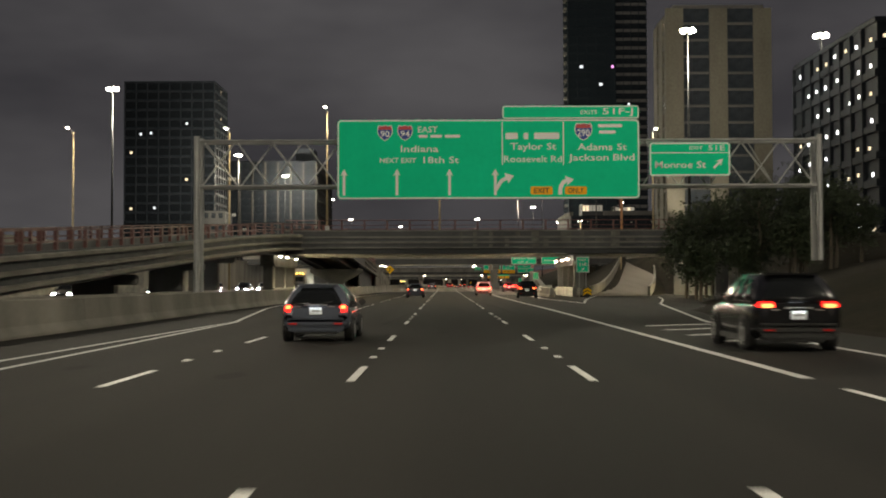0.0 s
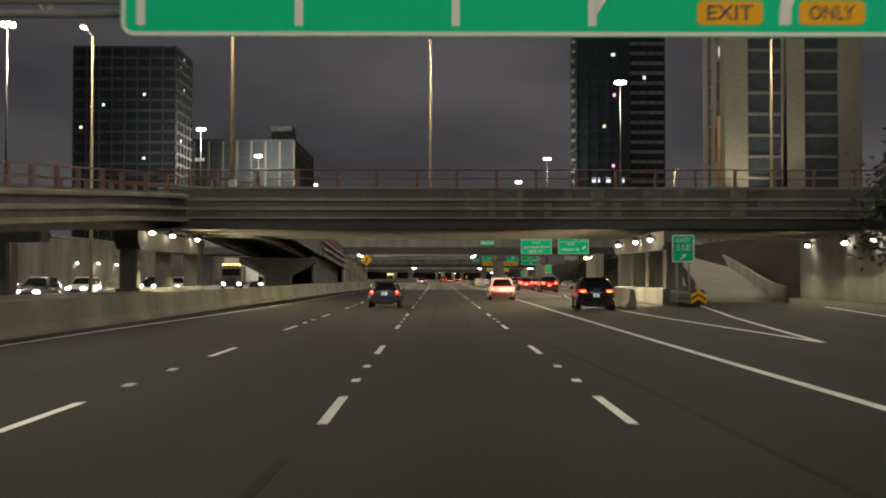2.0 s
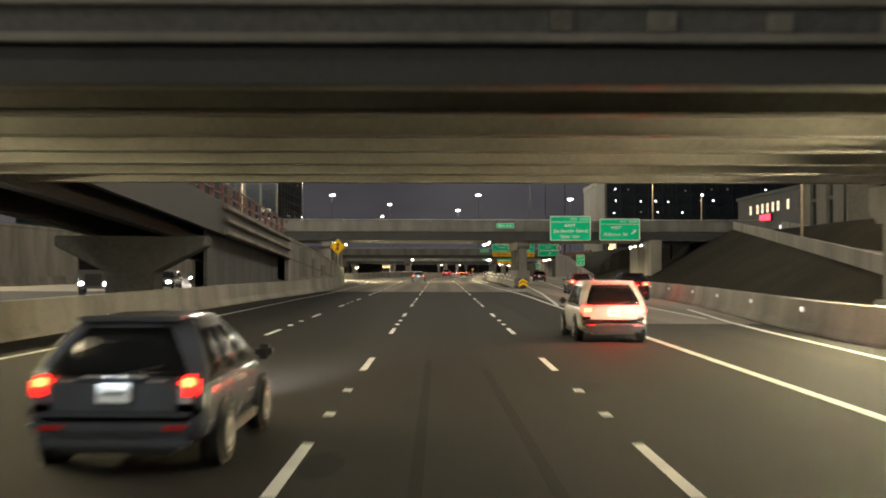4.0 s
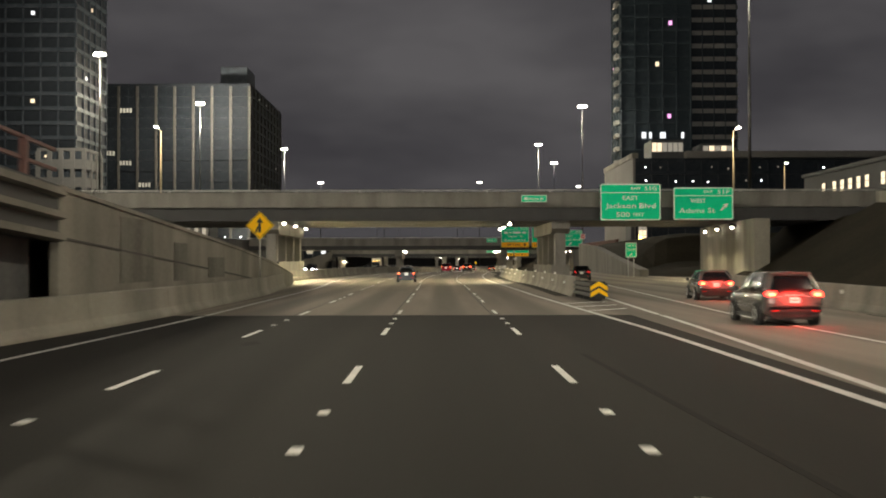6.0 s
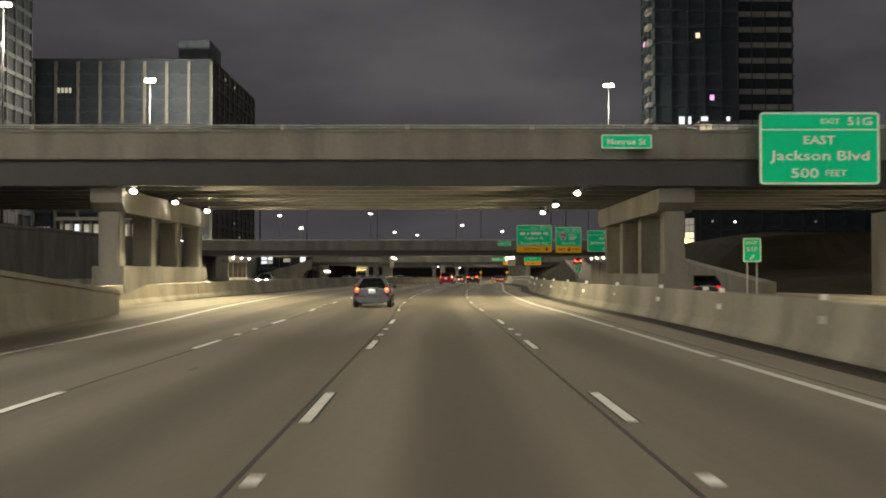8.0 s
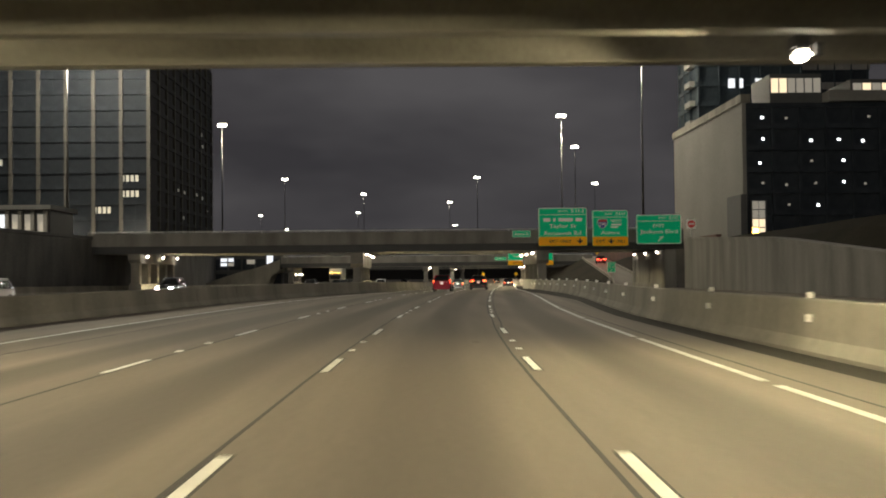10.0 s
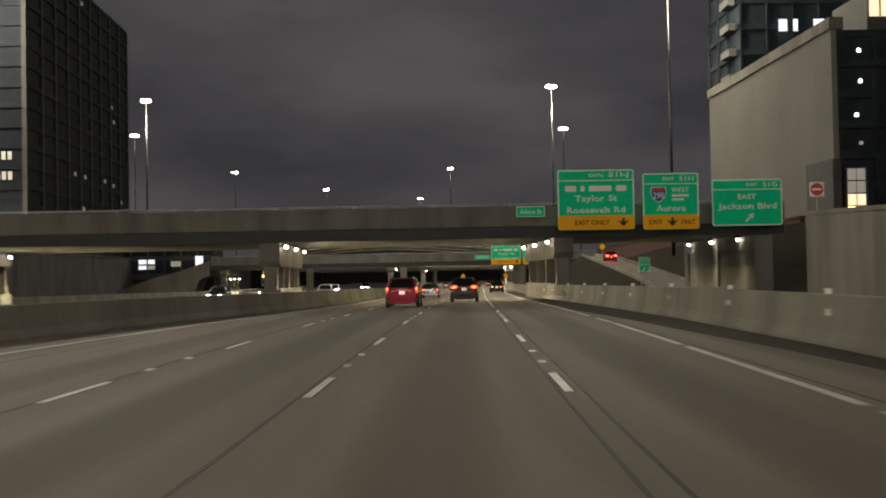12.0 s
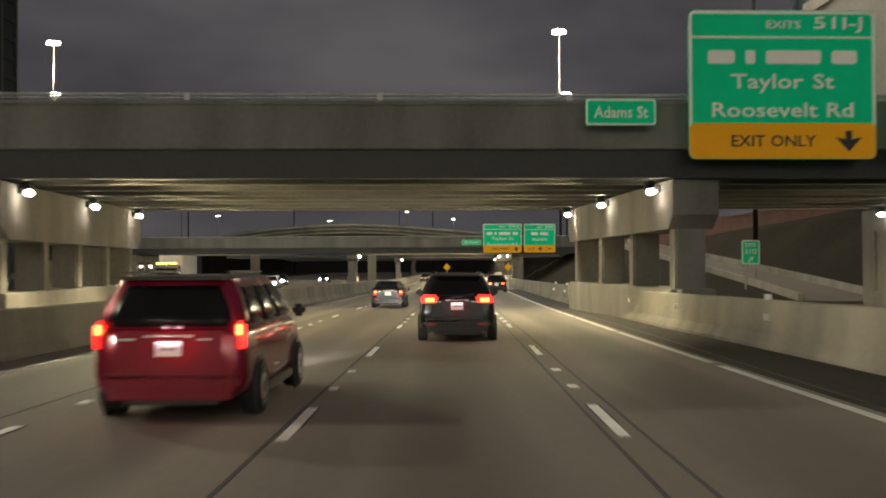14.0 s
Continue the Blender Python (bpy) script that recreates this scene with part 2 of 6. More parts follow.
def ring_plate(bm, outer, inner, y0, y1):
    n = len(outer)
    v = [[bm.verts.new((x, y, z)) for x, z in loop] for y in (y0, y1) for loop in (outer, inner)]
    of, inf, ob_, ib = v
    for k in range(n):
        j = (k + 1) % n
        bm.faces.new((of[k], of[j], inf[j], inf[k]))
        bm.faces.new((ob_[k], ob_[j], ib[j], ib[k]))
        bm.faces.new((of[k], of[j], ob_[j], ob_[k]))
        bm.faces.new((inf[k], inf[j], ib[j], ib[k]))
    bmesh.ops.recalc_face_normals(bm, faces=bm.faces[:])
    return bm


def word_mesh(words, height):
    cu = bpy.data.curves.new("lettering", "FONT")
    cu.body, cu.size, cu.extrude, cu.align_x, cu.resolution_u = words, height * 1.4, 0.004, "LEFT", 2
    cu.offset = 0.014 * height
    tmp = bpy.data.objects.new("lettering", cu)
    me = bpy.data.meshes.new_from_object(tmp)
    bpy.data.objects.remove(tmp)
    bpy.data.curves.remove(cu)
    return me


def letters_of(me):
    """The letters of a word, each a mesh of its own, from left to right."""
    home = list(range(len(me.vertices)))

    def find(i):
        while home[i] != i:
            home[i] = home[home[i]]
            i = home[i]
        return i
    for e in me.edges:
        a, b = find(e.vertices[0]), find(e.vertices[1])
        home[a] = b
    groups = {}
    for p in me.polygons:
        groups.setdefault(find(p.vertices[0]), []).append(p)
    spans = []
    for faces in groups.values():
        xs = [me.vertices[i].co.x for p in faces for i in p.vertices]
        spans.append([min(xs), max(xs), faces])
    spans.sort(key=lambda g: g[0])
    merged = []
    for lo, hi, faces in spans:
        if merged and min(hi, merged[-1][1]) - max(lo, merged[-1][0]) > 0.5 * min(hi - lo, merged[-1][1] - merged[-1][0]):
            merged[-1] = [merged[-1][0], max(hi, merged[-1][1]), merged[-1][2] + faces]
        else:
            merged.append([lo, hi, faces])
    out = []
    for _, _, faces in merged:
        index = {}
        for p in faces:
            for i in p.vertices:
                index.setdefault(i, len(index))
        new_me = bpy.data.meshes.new("letter")
        new_me.from_pydata([tuple(me.vertices[i].co) for i in index], [], [tuple(index[i] for i in p.vertices) for p in faces])
        out.append(new_me)
    bpy.data.meshes.remove(me)
    return out


def lettering(words, height, mat, parent, x, z, y=-0.034, width=None):
    """Raised words in the built-in font, a mesh for each letter, centred at x, z of a sign that faces -y."""
    made = [word_mesh(w, height) for w in words.split()]
    spans = [(min(v.co.x for v in me.vertices), max(v.co.x for v in me.vertices)) for me in made]
    low = min(v.co.y for me in made for v in me.vertices)
    high = max(v.co.y for me in made for v in me.vertices)
    gap = 0.5 * height
    total = sum(q - p for p, q in spans) + gap * (len(made) - 1)
    k = width / total if width else 1.0
    at = -total / 2
    for me, (p, q) in zip(made, spans):
        me.transform(Matrix.Rotation(radians(90), 4, "X") @ Matrix.Diagonal((k, 1, 1, 1)) @ Matrix.Translation((at - p, -(low + high) / 2, 0)))
        for letter in letters_of(me):
            letter.materials.append(mat)
            ob = new("letter", letter)
            ob.parent = parent
            ob.location = (x, y, z)
        at += q - p + gap


# ---- the road's own line ----
CX_Y = [-60, 255, 270, 288, 301, 313, 325, 337, 350, 362, 374, 386, 398, 430, 470, 520, 546, 580, 660, 760, 900]
CX_X = [0, 0, -0.3, -0.12, 0.21, 0.56, 1.12, 1.76, 2.49, 3.22, 3.96, 4.67, 5.45, 7.5, 10.4, 13.9, 15.8, 18.2, 24, 31, 41]
# how far the cutting has swung to the right, and the road's fall, further on
SH_Y = [285, 301, 325, 350, 374, 398, 408, 449, 480, 546, 600, 640, 760, 900]
SH_X = [0, 0.26, 1.29, 2.34, 3.42, 4.56, 5.0, 6.8, 8.1, 10.7, 13, 14.5, 18, 21]


def cx(y):
    """Centre of the camera's lane at y."""
    return float(np.interp(y, CX_Y, CX_X))


def sh(y):
    return float(np.interp(y, SH_Y, SH_X))


def shl(y):
    """Shift of the left retaining wall, which widens beyond the far street bridge."""
    return sh(y) if y < 430 else float(np.interp(y, [430, 472, 900], [sh(430), -7.5, -8]))


def fall(y):
    """Height of the road surface at y."""
    return float(np.interp(y, [360, 400, 450, 545, 700], [0, -0.22, -0.65, -1.2, -1.4]))


def along(offsets, step=6.0, z=0.0):
    """A path that follows the lane at offsets given as (y, x from the lane's centre)."""
    ys, xs = zip(*offsets)
    n = max(2, int((ys[-1] - ys[0]) / step) + 1)
    return [(cx(y) + float(np.interp(y, ys, xs)), float(y), z + fall(y)) for y in np.linspace(ys[0], ys[-1], n)]


def spread(bm, left, right, ys, z):
    """A flat sheet between two edge functions, which remembers how far it lies from the lane's centre."""
    lane = bm.verts.layers.float.new("lane")
    rows = [[bm.verts.new((left(y) + (right(y) - left(y)) * k / 6, y, z + fall(y))) for k in range(7)] for y in ys]
    for a, b in zip(rows, rows[1:]):
        for k in range(6):
            bm.faces.new((a[k], a[k + 1], b[k + 1], b[k]))
    for v in bm.verts:
        v[lane] = v.co.x - cx(v.co.y)
    bmesh.ops.recalc_face_normals(bm, faces=bm.faces[:])
    return bm


# ---- ground: a trench with the streets at its sides, out to the horizon ----
FOOT_Y = [-200, 55, 80, 100, 118, 145, 255, 294, 308, 900]
FOOT_X = [11.5, 11.5, 17.5, 22.5, 27.5, 28, 28.6, 31.2, 26, 26]


def foot(y):
    return float(np.interp(y, FOOT_Y, FOOT_X)) + sh(y)


def ground_height(x, y):
    steep = np.interp(x - foot(y), [0, 3, 9, 14], [0, 0.9, 6.4, 7.0])
    gentle = np.interp(x - foot(y), [0, 3, 10, 16, 34], [0, 0.6, 2.6, 3.8, 6.6])
    up = gentle + (steep - gentle) * np.interp(y, [112, 124], [0, 1])
    up *= 1 - 0.8 * np.interp(y, [293, 298, 338, 354], [0, 1, 1, 0]) * np.interp(x, [43, 58], [1, 0])
    down = np.interp(-(x - shl(y)), [47.2, 47.8], [0, 6.6])
    far = np.interp(y, [1000, 1200], [0, 1])
    z = -0.06 + max(up, down) + fall(y) * (1 if max(up, down) < 0.1 else 0)
    return float(z * (1 - far) + 6 * far)


bm = bmesh.new()
gx = sorted({*range(-48, 48, 2), -47.8, -47.2, -46.5, -3000, -1200, -500, -200, -110, -70, 60, 90, 150, 300, 700, 1500, 3000})
gy = sorted({*range(-100, 330, 6), *range(328, 1000, 12), -2500, -900, -300, 1000, 1100, 1200, 1600, 2600, 4200})
grid = [[bm.verts.new((x, y, ground_height(x, y) + (0.12 * noise.noise((x * 0.3, y * 0.2, 0)) if x > foot(y) + 1 and y < 900 else 0))) for x in [q + (0 if abs(q) > 120 else shl(y) if q <= -46.5 else sh(y)) for q in gx]] for y in gy]
for a, b in zip(grid, grid[1:]):
    for k in range(len(gx) - 1):
        bm.faces.new((a[k], a[k + 1], b[k + 1], b[k]))
ground = structure("ground", bm, SOIL, "dark grassy ground and embankment beside the motorway", "ground")

ROAD_JOIN = 199.5
ys1 = list(np.linspace(-90, ROAD_JOIN, 60))
ys2 = list(np.linspace(ROAD_JOIN, 980, 140))
road = structure("road", spread(bmesh.new(), lambda y: -45.8, lambda y: foot(y) + 0.2, ys1, 0.0), ASPHALT, "worn dark asphalt motorway with tyre streaks", "road")
road_concrete = structure("road_concrete", spread(bmesh.new(), lambda y: -45.8 + sh(y), lambda y: foot(y) + 0.2, ys2, 0.003), PAVE,
                          "grooved pale concrete motorway surface", "road")
structure("pavement_collector_lane", spread(bmesh.new(), lambda y: 5.6 + (y - 146) * 0.02, lambda y: float(np.interp(y, [146, 167, 190, 200], [11, 13.2, 14.5, 15.2])),
          list(np.linspace(146, ROAD_JOIN - 0.05, 12)), 0.004), PAVE, "pale concrete of the collector lane beside the asphalt", "road")


def stripe(name, offsets, width=0.15, parent=None, z=0.004, mat=None, step=6.0):
    bm = bmesh.new()
    sweep(bm, along(offsets, step, z), [(-width / 2, 0), (-width / 2, 0.004), (width / 2, 0.004), (width / 2, 0)])
    return part(name, bm, mat or PAINT_WORN, parent)


# solid edge and gore lines
R2_Y, R2_X = [222, 248, 305, 326, 346, 358, 386, 400, 700], [5.17, 5.04, 5.02, 5.12, 5.28, 5.25, 5.08, 4.8, 5.0]
L2_Y, L2_X = [-60, 100, 200, 228, 241, 326, 350, 385, 700], [-5.3, -5.4, -5.42, -5.6, -5.68, -5.65, -5.35, -5.05, -5.2]
stripe("edge_line", [(18, 5.12), (60, 5.4), (110, 5.35), (160, 5.55), (190, 5.74), (207, 5.42), (222, 5.17)], 0.2, road, 0.006)
for k in range(34):
    y = 222.6 + 12.19 * k
    stripe("edge_line", [(y, float(np.interp(y, R2_Y, R2_X))), (y + 11.4, float(np.interp(y + 11.4, R2_Y, R2_X)))],
           0.16, road_concrete, 0.006)
stripe("edge_line", [(-60, -9.3), (22, -8.96), (45, -8.5)], 0.14, road, 0.005)
stripe("edge_line", [(-60, -8.5), (20, -8.1), (45, -8.38)], 0.14, road, 0.005)
stripe("edge_line", [(45, -8.5), (72, -11.3), (85, -11.3), (105, -10.4), (140, -9.4), (176, -9.15), (195, -8.8), (199, -8.8)], 0.16, road, 0.006)
stripe("edge_line", [(199.6, -8.8), (225, -9.1), (243, -9.35), (262, -10.2), (300, -11.2), (338, -11.1), (372, -9.3), (392, -8.2), (430, -8.2), (700, -8.2)], 0.16, road_concrete, 0.006)
stripe("edge_line", [(-60, 8.3), (25, 8.3), (43, 9.3), (80, 14.5), (100, 18.5), (118, 21.5)], 0.16, road, 0.006)
stripe("gore_line", [(83, 9.6), (105, 8.8), (125, 8.95), (145, 9.9), (160, 11.4)], 0.2, road, 0.0095)
stripe("gore_line", [(83, 9.6), (100, 11.8), (118, 14.6), (140, 18.6)], 0.2, road, 0.0065)
stripe("gore_line", [(165, 5.75), (191, 7.3), (199, 7.7)], 0.2, road, 0.0105)
stripe("gore_line", [(199.6, 7.7), (214, 8.4), (240, 9.4), (300, 11.8), (420, 12.5)], 0.2, road_concrete, 0.0065)
stripe("edge_line", [(150, 9.9), (199, 10.4)], 0.14, road, 0.011)
stripe("edge_line", [(199.6, 10.4), (240, 12.8), (300, 16.2), (420, 17)], 0.14, road_concrete, 0.006)
for k, y in enumerate((203, 207, 211)):
    bm = bmesh.new()
    sweep(bm, [(5.5, y, 0.004), (7.4 + 0.2 * k, y + 2.2, 0.004)], [(-0.1, 0), (-0.1, 0.004), (0.1, 0.004), (0.1, 0)])
    part("gore_bar", bm, PAINT, road_concrete)
for k in range(4):
    bm = bmesh.new()
    sweep(bm, [(8.6 + k * 0.35, 31 + 3.5 * k, 0.005), (6.4, 29 + 3.5 * k, 0.005)], [(-0.1, 0), (-0.1, 0.004), (0.1, 0.004), (0.1, 0)])
    part("gore_bar", bm, PAINT, road)

# dark sealed joints along the lanes of the concrete
for line in ([(ROAD_JOIN + 0.2, -1.99), (300, -1.95), (700, -1.95)], [(ROAD_JOIN + 0.2, 1.62), (300, 1.6), (308, 1.72), (380, 1.65), (700, 1.66)], [(299, 1.78), (308, 2.0), (380, 2.06), (700, 2.05)],
             [(ROAD_JOIN + 0.2, -5.6), (700, -5.6)], [(ROAD_JOIN + 0.2, 5.5), (700, 5.5)], [(ROAD_JOIN + 0.2, -9.4), (700, -9.4)]):
    stripe("sealed_joint", line, 0.05, road_concrete, 0.0035, SEAL)
bm = bmesh.new()
sweep(bm, [(-11, ROAD_JOIN, 0.0045), (6, ROAD_JOIN, 0.0045)], [(-0.12, 0), (-0.12, 0.004), (0.12, 0.004), (0.12, 0)])
part("sealed_joint", bm, SEAL, road)


# rubber marks and patches on the asphalt
RUBBER_MARK = material("rubber_mark", (0.0068, 0.0068, 0.0068), (0.0153, 0.01445, 0.01275), 0.9, coarse=1.5, fine=6, bump=0.2, gloss=0.15)
rng = random.Random(11)
for x0_, y0_, x1_, y1_, w_ in ((-2.6, 42, -1.95, 64, 0.2), (3.0, 56, 2.3, 84, 0.2), (0.7, 96, 0.5, 128, 0.24), (-0.8, 92, -0.6, 130, 0.24), (3.2, 150, 2.7, 182, 0.2)):
    stripe("tyre_mark", [(y0_, x0_), ((y0_ + y1_) / 2, (x0_ + x1_) / 2 + 0.12), (y1_, x1_)], w_ * 0.55, road, 0.0008, RUBBER_MARK, 3.0)
for _ in range(26):
    px, py = rng.uniform(-8, 8), rng.uniform(0, 195)
    pts = [(px + rng.uniform(0.5, 1) * 0.3 * math.cos(a), py + rng.uniform(0.5, 1.2) * 0.8 * math.sin(a)) for a in np.linspace(0, 2 * math.pi, 9)[:-1]]
    bm = bmesh.new()
    bm.faces.new([bm.verts.new((x, y, 0.0032 + fall(y))) for x, y in pts])
    part("tar_patch", bm, RUBBER_MARK if rng.random() < 0.6 else ASPHALT, road)

STAIN = material("oil_stained_concrete", (0.10, 0.087, 0.07), (0.175, 0.154, 0.128), 0.8, coarse=2.5, fine=9, bump=0.3, gloss=0.25)
for _ in range(24):
    py = rng.uniform(203, 470)
    px = cx(py) + rng.choice((-7.2, -3.6, 0, 0, 3.6)) + rng.gauss(0, 0.55)
    r0, r1 = rng.uniform(0.04, 0.14), rng.uniform(0.12, 0.6)
    pts = [(px + rng.uniform(0.6, 1.1) * r0 * math.cos(a), py + rng.uniform(0.6, 1.2) * r1 * math.sin(a)) for a in np.linspace(0, 2 * math.pi, 11)[:-1]]
    bm = bmesh.new()
    bm.faces.new([bm.verts.new((x, y, 0.0042 + fall(y))) for x, y in pts])
    part("oil_stain", bm, STAIN, road_concrete)


# ---- concrete barriers ----
RB_Y, RB_X = [221, 248, 290, 310, 342, 352, 370, 390, 408, 440, 700], [7.0, 7.45, 7.35, 7.3, 8.1, 8.0, 7.65, 7.2, 6.6, 6.6, 7.4]


def barrier(name, offsets, side, label, height=1.05, absolute=False, mat=None):
    """Safety-shape wall in cast lengths with open joints. side: +1 when the road lies to its right."""
    s = side
    prof = [(0, 0), (0, 0.08), (-0.16 * s, 0.32), (-0.24 * s, height - 0.03), (-0.27 * s, height), (-0.43 * s, height), (-0.46 * s, height - 0.03), (-0.6 * s, 0.3), (-0.6 * s, 0)]
    root = thing(name, label, "barrier", kind="structure")
    y0, y1 = offsets[0][0], offsets[-1][0]
    n = max(1, round((y1 - y0) / 9.0))
    for k in range(n):
        a, b = y0 + (y1 - y0) * k / n, y0 + (y1 - y0) * (k + 1) / n - 0.025
        mids = [(a, float(np.interp(a, *zip(*offsets)))), ((a + b) / 2, float(np.interp((a + b) / 2, *zip(*offsets)))), (b, float(np.interp(b, *zip(*offsets))))]
        if absolute:
            path = [(x + sh(y), y, fall(y)) for y, x in mids]
        else:
            path = along(mids, 4.5)
        part("barrier_section", sweep(bmesh.new(), path, prof), mat or CONC, root)
    return root


barrier("barrier_left_merge", [(-70, -11.7), (30, -11.9), (72, -12.4), (109, -11.9), (150, -11.5), (174, -11.1), (196, -10.0), (225, -10.4), (246, -12.0), (254, -13.0)], 1,
        "stained pale concrete safety barrier along the lanes")
barrier("barrier_left_median", [(258, -15.4), (300, -14.9), (340, -14.0), (375, -10.6), (393, -9.2), (430, -9.3), (700, -9.6)], 1,
        "stained concrete median barrier beneath the street bridges")
barrier("barrier_right_divider", list(zip(RB_Y, RB_X)), -1,
        "pale concrete divider barrier with small reflectors", 1.1)
barrier("barrier_collector", [(118, 10.2), (140, 10.6), (167, 13.2), (190, 14.5), (211, 16.5), (240, 20), (262, 23.5)], -1,
        "concrete barrier beside the collector lane", 1.0, True)
barrier("barrier_opposing", [(-70, -19), (100, -20.6), (118, -17.0)], -1, "low concrete barrier of the opposing lanes", 0.9, True)
barrier("barrier_opposing_far", [(-70, -44.5), (700, -44.5)], 1, "far concrete barrier of the opposing lanes", 0.9, True)

# Dark strip at the barrier foot: dirt and asphalt, with barrier shade painted in.
GUTTER = material("gutter_dirt_shade", (0.016, 0.0145, 0.012), (0.05, 0.045, 0.038), 0.92, coarse=0.9, fine=6, bump=0.4, stretch=(1, 0.08, 1), gloss=0.2)
bm = bmesh.new()
rows = []
for y in np.linspace(222, 500, 70):
    outer = float(np.interp(y, RB_Y, RB_X)) - 0.02
    inner = outer - 0.75 + (float(np.interp(y, R2_Y, R2_X)) + 0.22 - outer + 0.75) * float(np.interp(y, [335, 375], [0, 1]))
    rows.append([bm.verts.new((cx(y) + u, y, fall(y) + z)) for u, z in ((inner, 0.0036), (inner + 0.05, 0.0055), (outer, 0.0056))])
for p, q in zip(rows, rows[1:]):
    for k in range(2):
        bm.faces.new((p[k], p[k + 1], q[k + 1], q[k]))
part("gutter_dirt_shade", bm, GUTTER, road_concrete)
# small square reflectors on the divider
refl = thing("barrier_reflectors", "small white square reflectors fixed along a barrier", "reflector", kind="structure")
bm = bmesh.new()
box(bm, -0.065, 0.065, -0.012, 0.012, -0.075, 0.075)
WHITE_REFL = material("reflector_white", (0.8, 0.8, 0.78), (0.95, 0.95, 0.92), 0.2, bump=0)
first = part("reflector", bm, WHITE_REFL, refl)
first.location = (cx(226) + 7.15, 226, 0.72)
for k in range(1, 26):
    y = 226 + 9 * k
    off = float(np.interp(y, RB_Y, RB_X))
    share("reflector", first.data, refl, pose(cx(y) + off + 0.11, y, 0.72 + fall(y)))
    share("reflector", first.data, refl, pose(cx(y) + off + 0.35, y + 0.6, 1.155 + fall(y), 0, 90, 0))
for k in range(10):
    y = 132 + 9 * k
    share("reflector", first.data, refl, pose(float(np.interp(y, [118, 140, 167, 190, 211, 240], [10.2, 10.6, 13.2, 14.5, 16.5, 20])) + 0.1, y, 0.7))


# ---- crossing bridges ----
def pier(parent, x0, x1, y0, y1, top, base=1.9, cols=4, cap=1.15, w=1.15, mat=None):
    """A crash wall, columns and a cap beam that run along the road."""
    mat = mat or CONC_OLD
    mid = (x0 + x1) / 2
    part("pier_base", boxes((x0, x1, y0, y1, -1.5 if y0 > 400 else 0, base), bevel=0.05), mat, parent)
    for k in range(cols):
        yc = y0 + 0.7 + (y1 - y0 - 1.4) * k / (cols - 1)
        part("pier_column", boxes((mid - 0.52, mid + 0.52, yc - w / 2, yc + w / 2, base - 0.05, top - cap + 0.1), bevel=0.08), mat, parent)
    bm = bmesh.new()
    outline = [(y0 - 0.4, top), (y1 + 0.4, top), (y1 + 0.4, top - cap + 0.45), (y1 - 0.3, top - cap), (y0 + 0.3, top - cap), (y0 - 0.4, top - cap + 0.45)]
    va = [bm.verts.new((x0 + 0.02, y, z)) for y, z in outline]
    vb = [bm.verts.new((x1 - 0.02, y, z)) for y, z in outline]
    bm.faces.new(va), bm.faces.new(vb[::-1])
    for k in range(6):
        bm.faces.new((va[k], vb[k], vb[(k + 1) % 6], va[(k + 1) % 6]))
    bmesh.ops.recalc_face_normals(bm, faces=bm.faces[:])
    part("pier_cap", bm, mat, parent)


def bridge(name, label, y0, y1, x0, x1, soffit, band, top, rail, piers, girders=8, rail_mat=None, ribs=False, bays=6.1, face=None):
    root = thing(name, label, "bridge")
    deck = band + 0.25
    part("deck", boxes((x0, x1, y0 + 0.32, y1 - 0.32, deck - 0.3, deck)), CONC_OLD, root)
    for a, b in ((y0, y0 + 0.3), (y1 - 0.3, y1)):
        par = part("parapet", boxes((x0, x1, a, b, band, top), bevel=0.03), face or CONC_OLD, root)
        front = a if a == y0 else b
        s = -1 if a == y0 else 1
        lips = [(band + 0.02, band + 0.16, 0.10), (top - 0.14, top + 0.01, 0.07)]
        if ribs:
            lips += [(band + 0.55, band + 0.75, 0.12), (band + 1.1, band + 1.3, 0.10)]
        for z0, z1, d in lips:
            part("ledge", boxes((x0, x1, min(front, front + s * d), max(front, front + s * d), z0, z1), bevel=0.02), CONC_OLD, par)
    # girders with flanges under the deck
    for k in range(girders):
        yc = y0 + 0.55 + (y1 - y0 - 1.1) * k / (girders - 1)
        za, zb = soffit, deck - 0.302
        part("girder", sweep(bmesh.new(), [(x0, yc, 0), (x1, yc, 0)], [(-0.24, za), (0.24, za), (0.24, za + 0.05), (0.03, za + 0.06), (0.03, zb - 0.06), (0.2, zb - 0.05), (0.2, zb),
                                                                      (-0.2, zb), (-0.2, zb - 0.05), (-0.03, zb - 0.06), (-0.03, za + 0.06), (-0.24, za + 0.05)]), STEEL_GIRDER, root)
    # a plain outer girder with its lower flange
    bm = boxes((x0, x1, y0 + 0.12, y0 + 0.18, soffit + 0.04, band - 0.01), (x0, x1, y0 + 0.02, y0 + 0.3, soffit - 0.03, soffit + 0.04))
    part("edge_girder", bm, STEEL_DARK, root)
    # hand rail
    for a in (y0 + 0.15, y1 - 0.15):
        part("hand_rail", rod(bmesh.new(), (x0, a, rail), (x1, a, rail), 0.045), rail_mat or STEEL_GALV, root)
        part("hand_rail", rod(bmesh.new(), (x0, a, (rail + top) / 2), (x1, a, (rail + top) / 2), 0.03), rail_mat or STEEL_GALV, root)
        n = int((x1 - x0) / bays)
        post = part("rail_post", boxes((-0.09, 0.09, -0.06, 0.06, 0, rail - top + 0.05), bevel=0.015), rail_mat or STEEL_GALV, root)
        post.location = (x0 + bays / 2, a, top)
        for k in range(1, n):
            share("rail_post", post.data, root, pose(x0 + bays / 2 + bays * k, a, top))
    for p in piers:
        pier(root, *p)
    return root


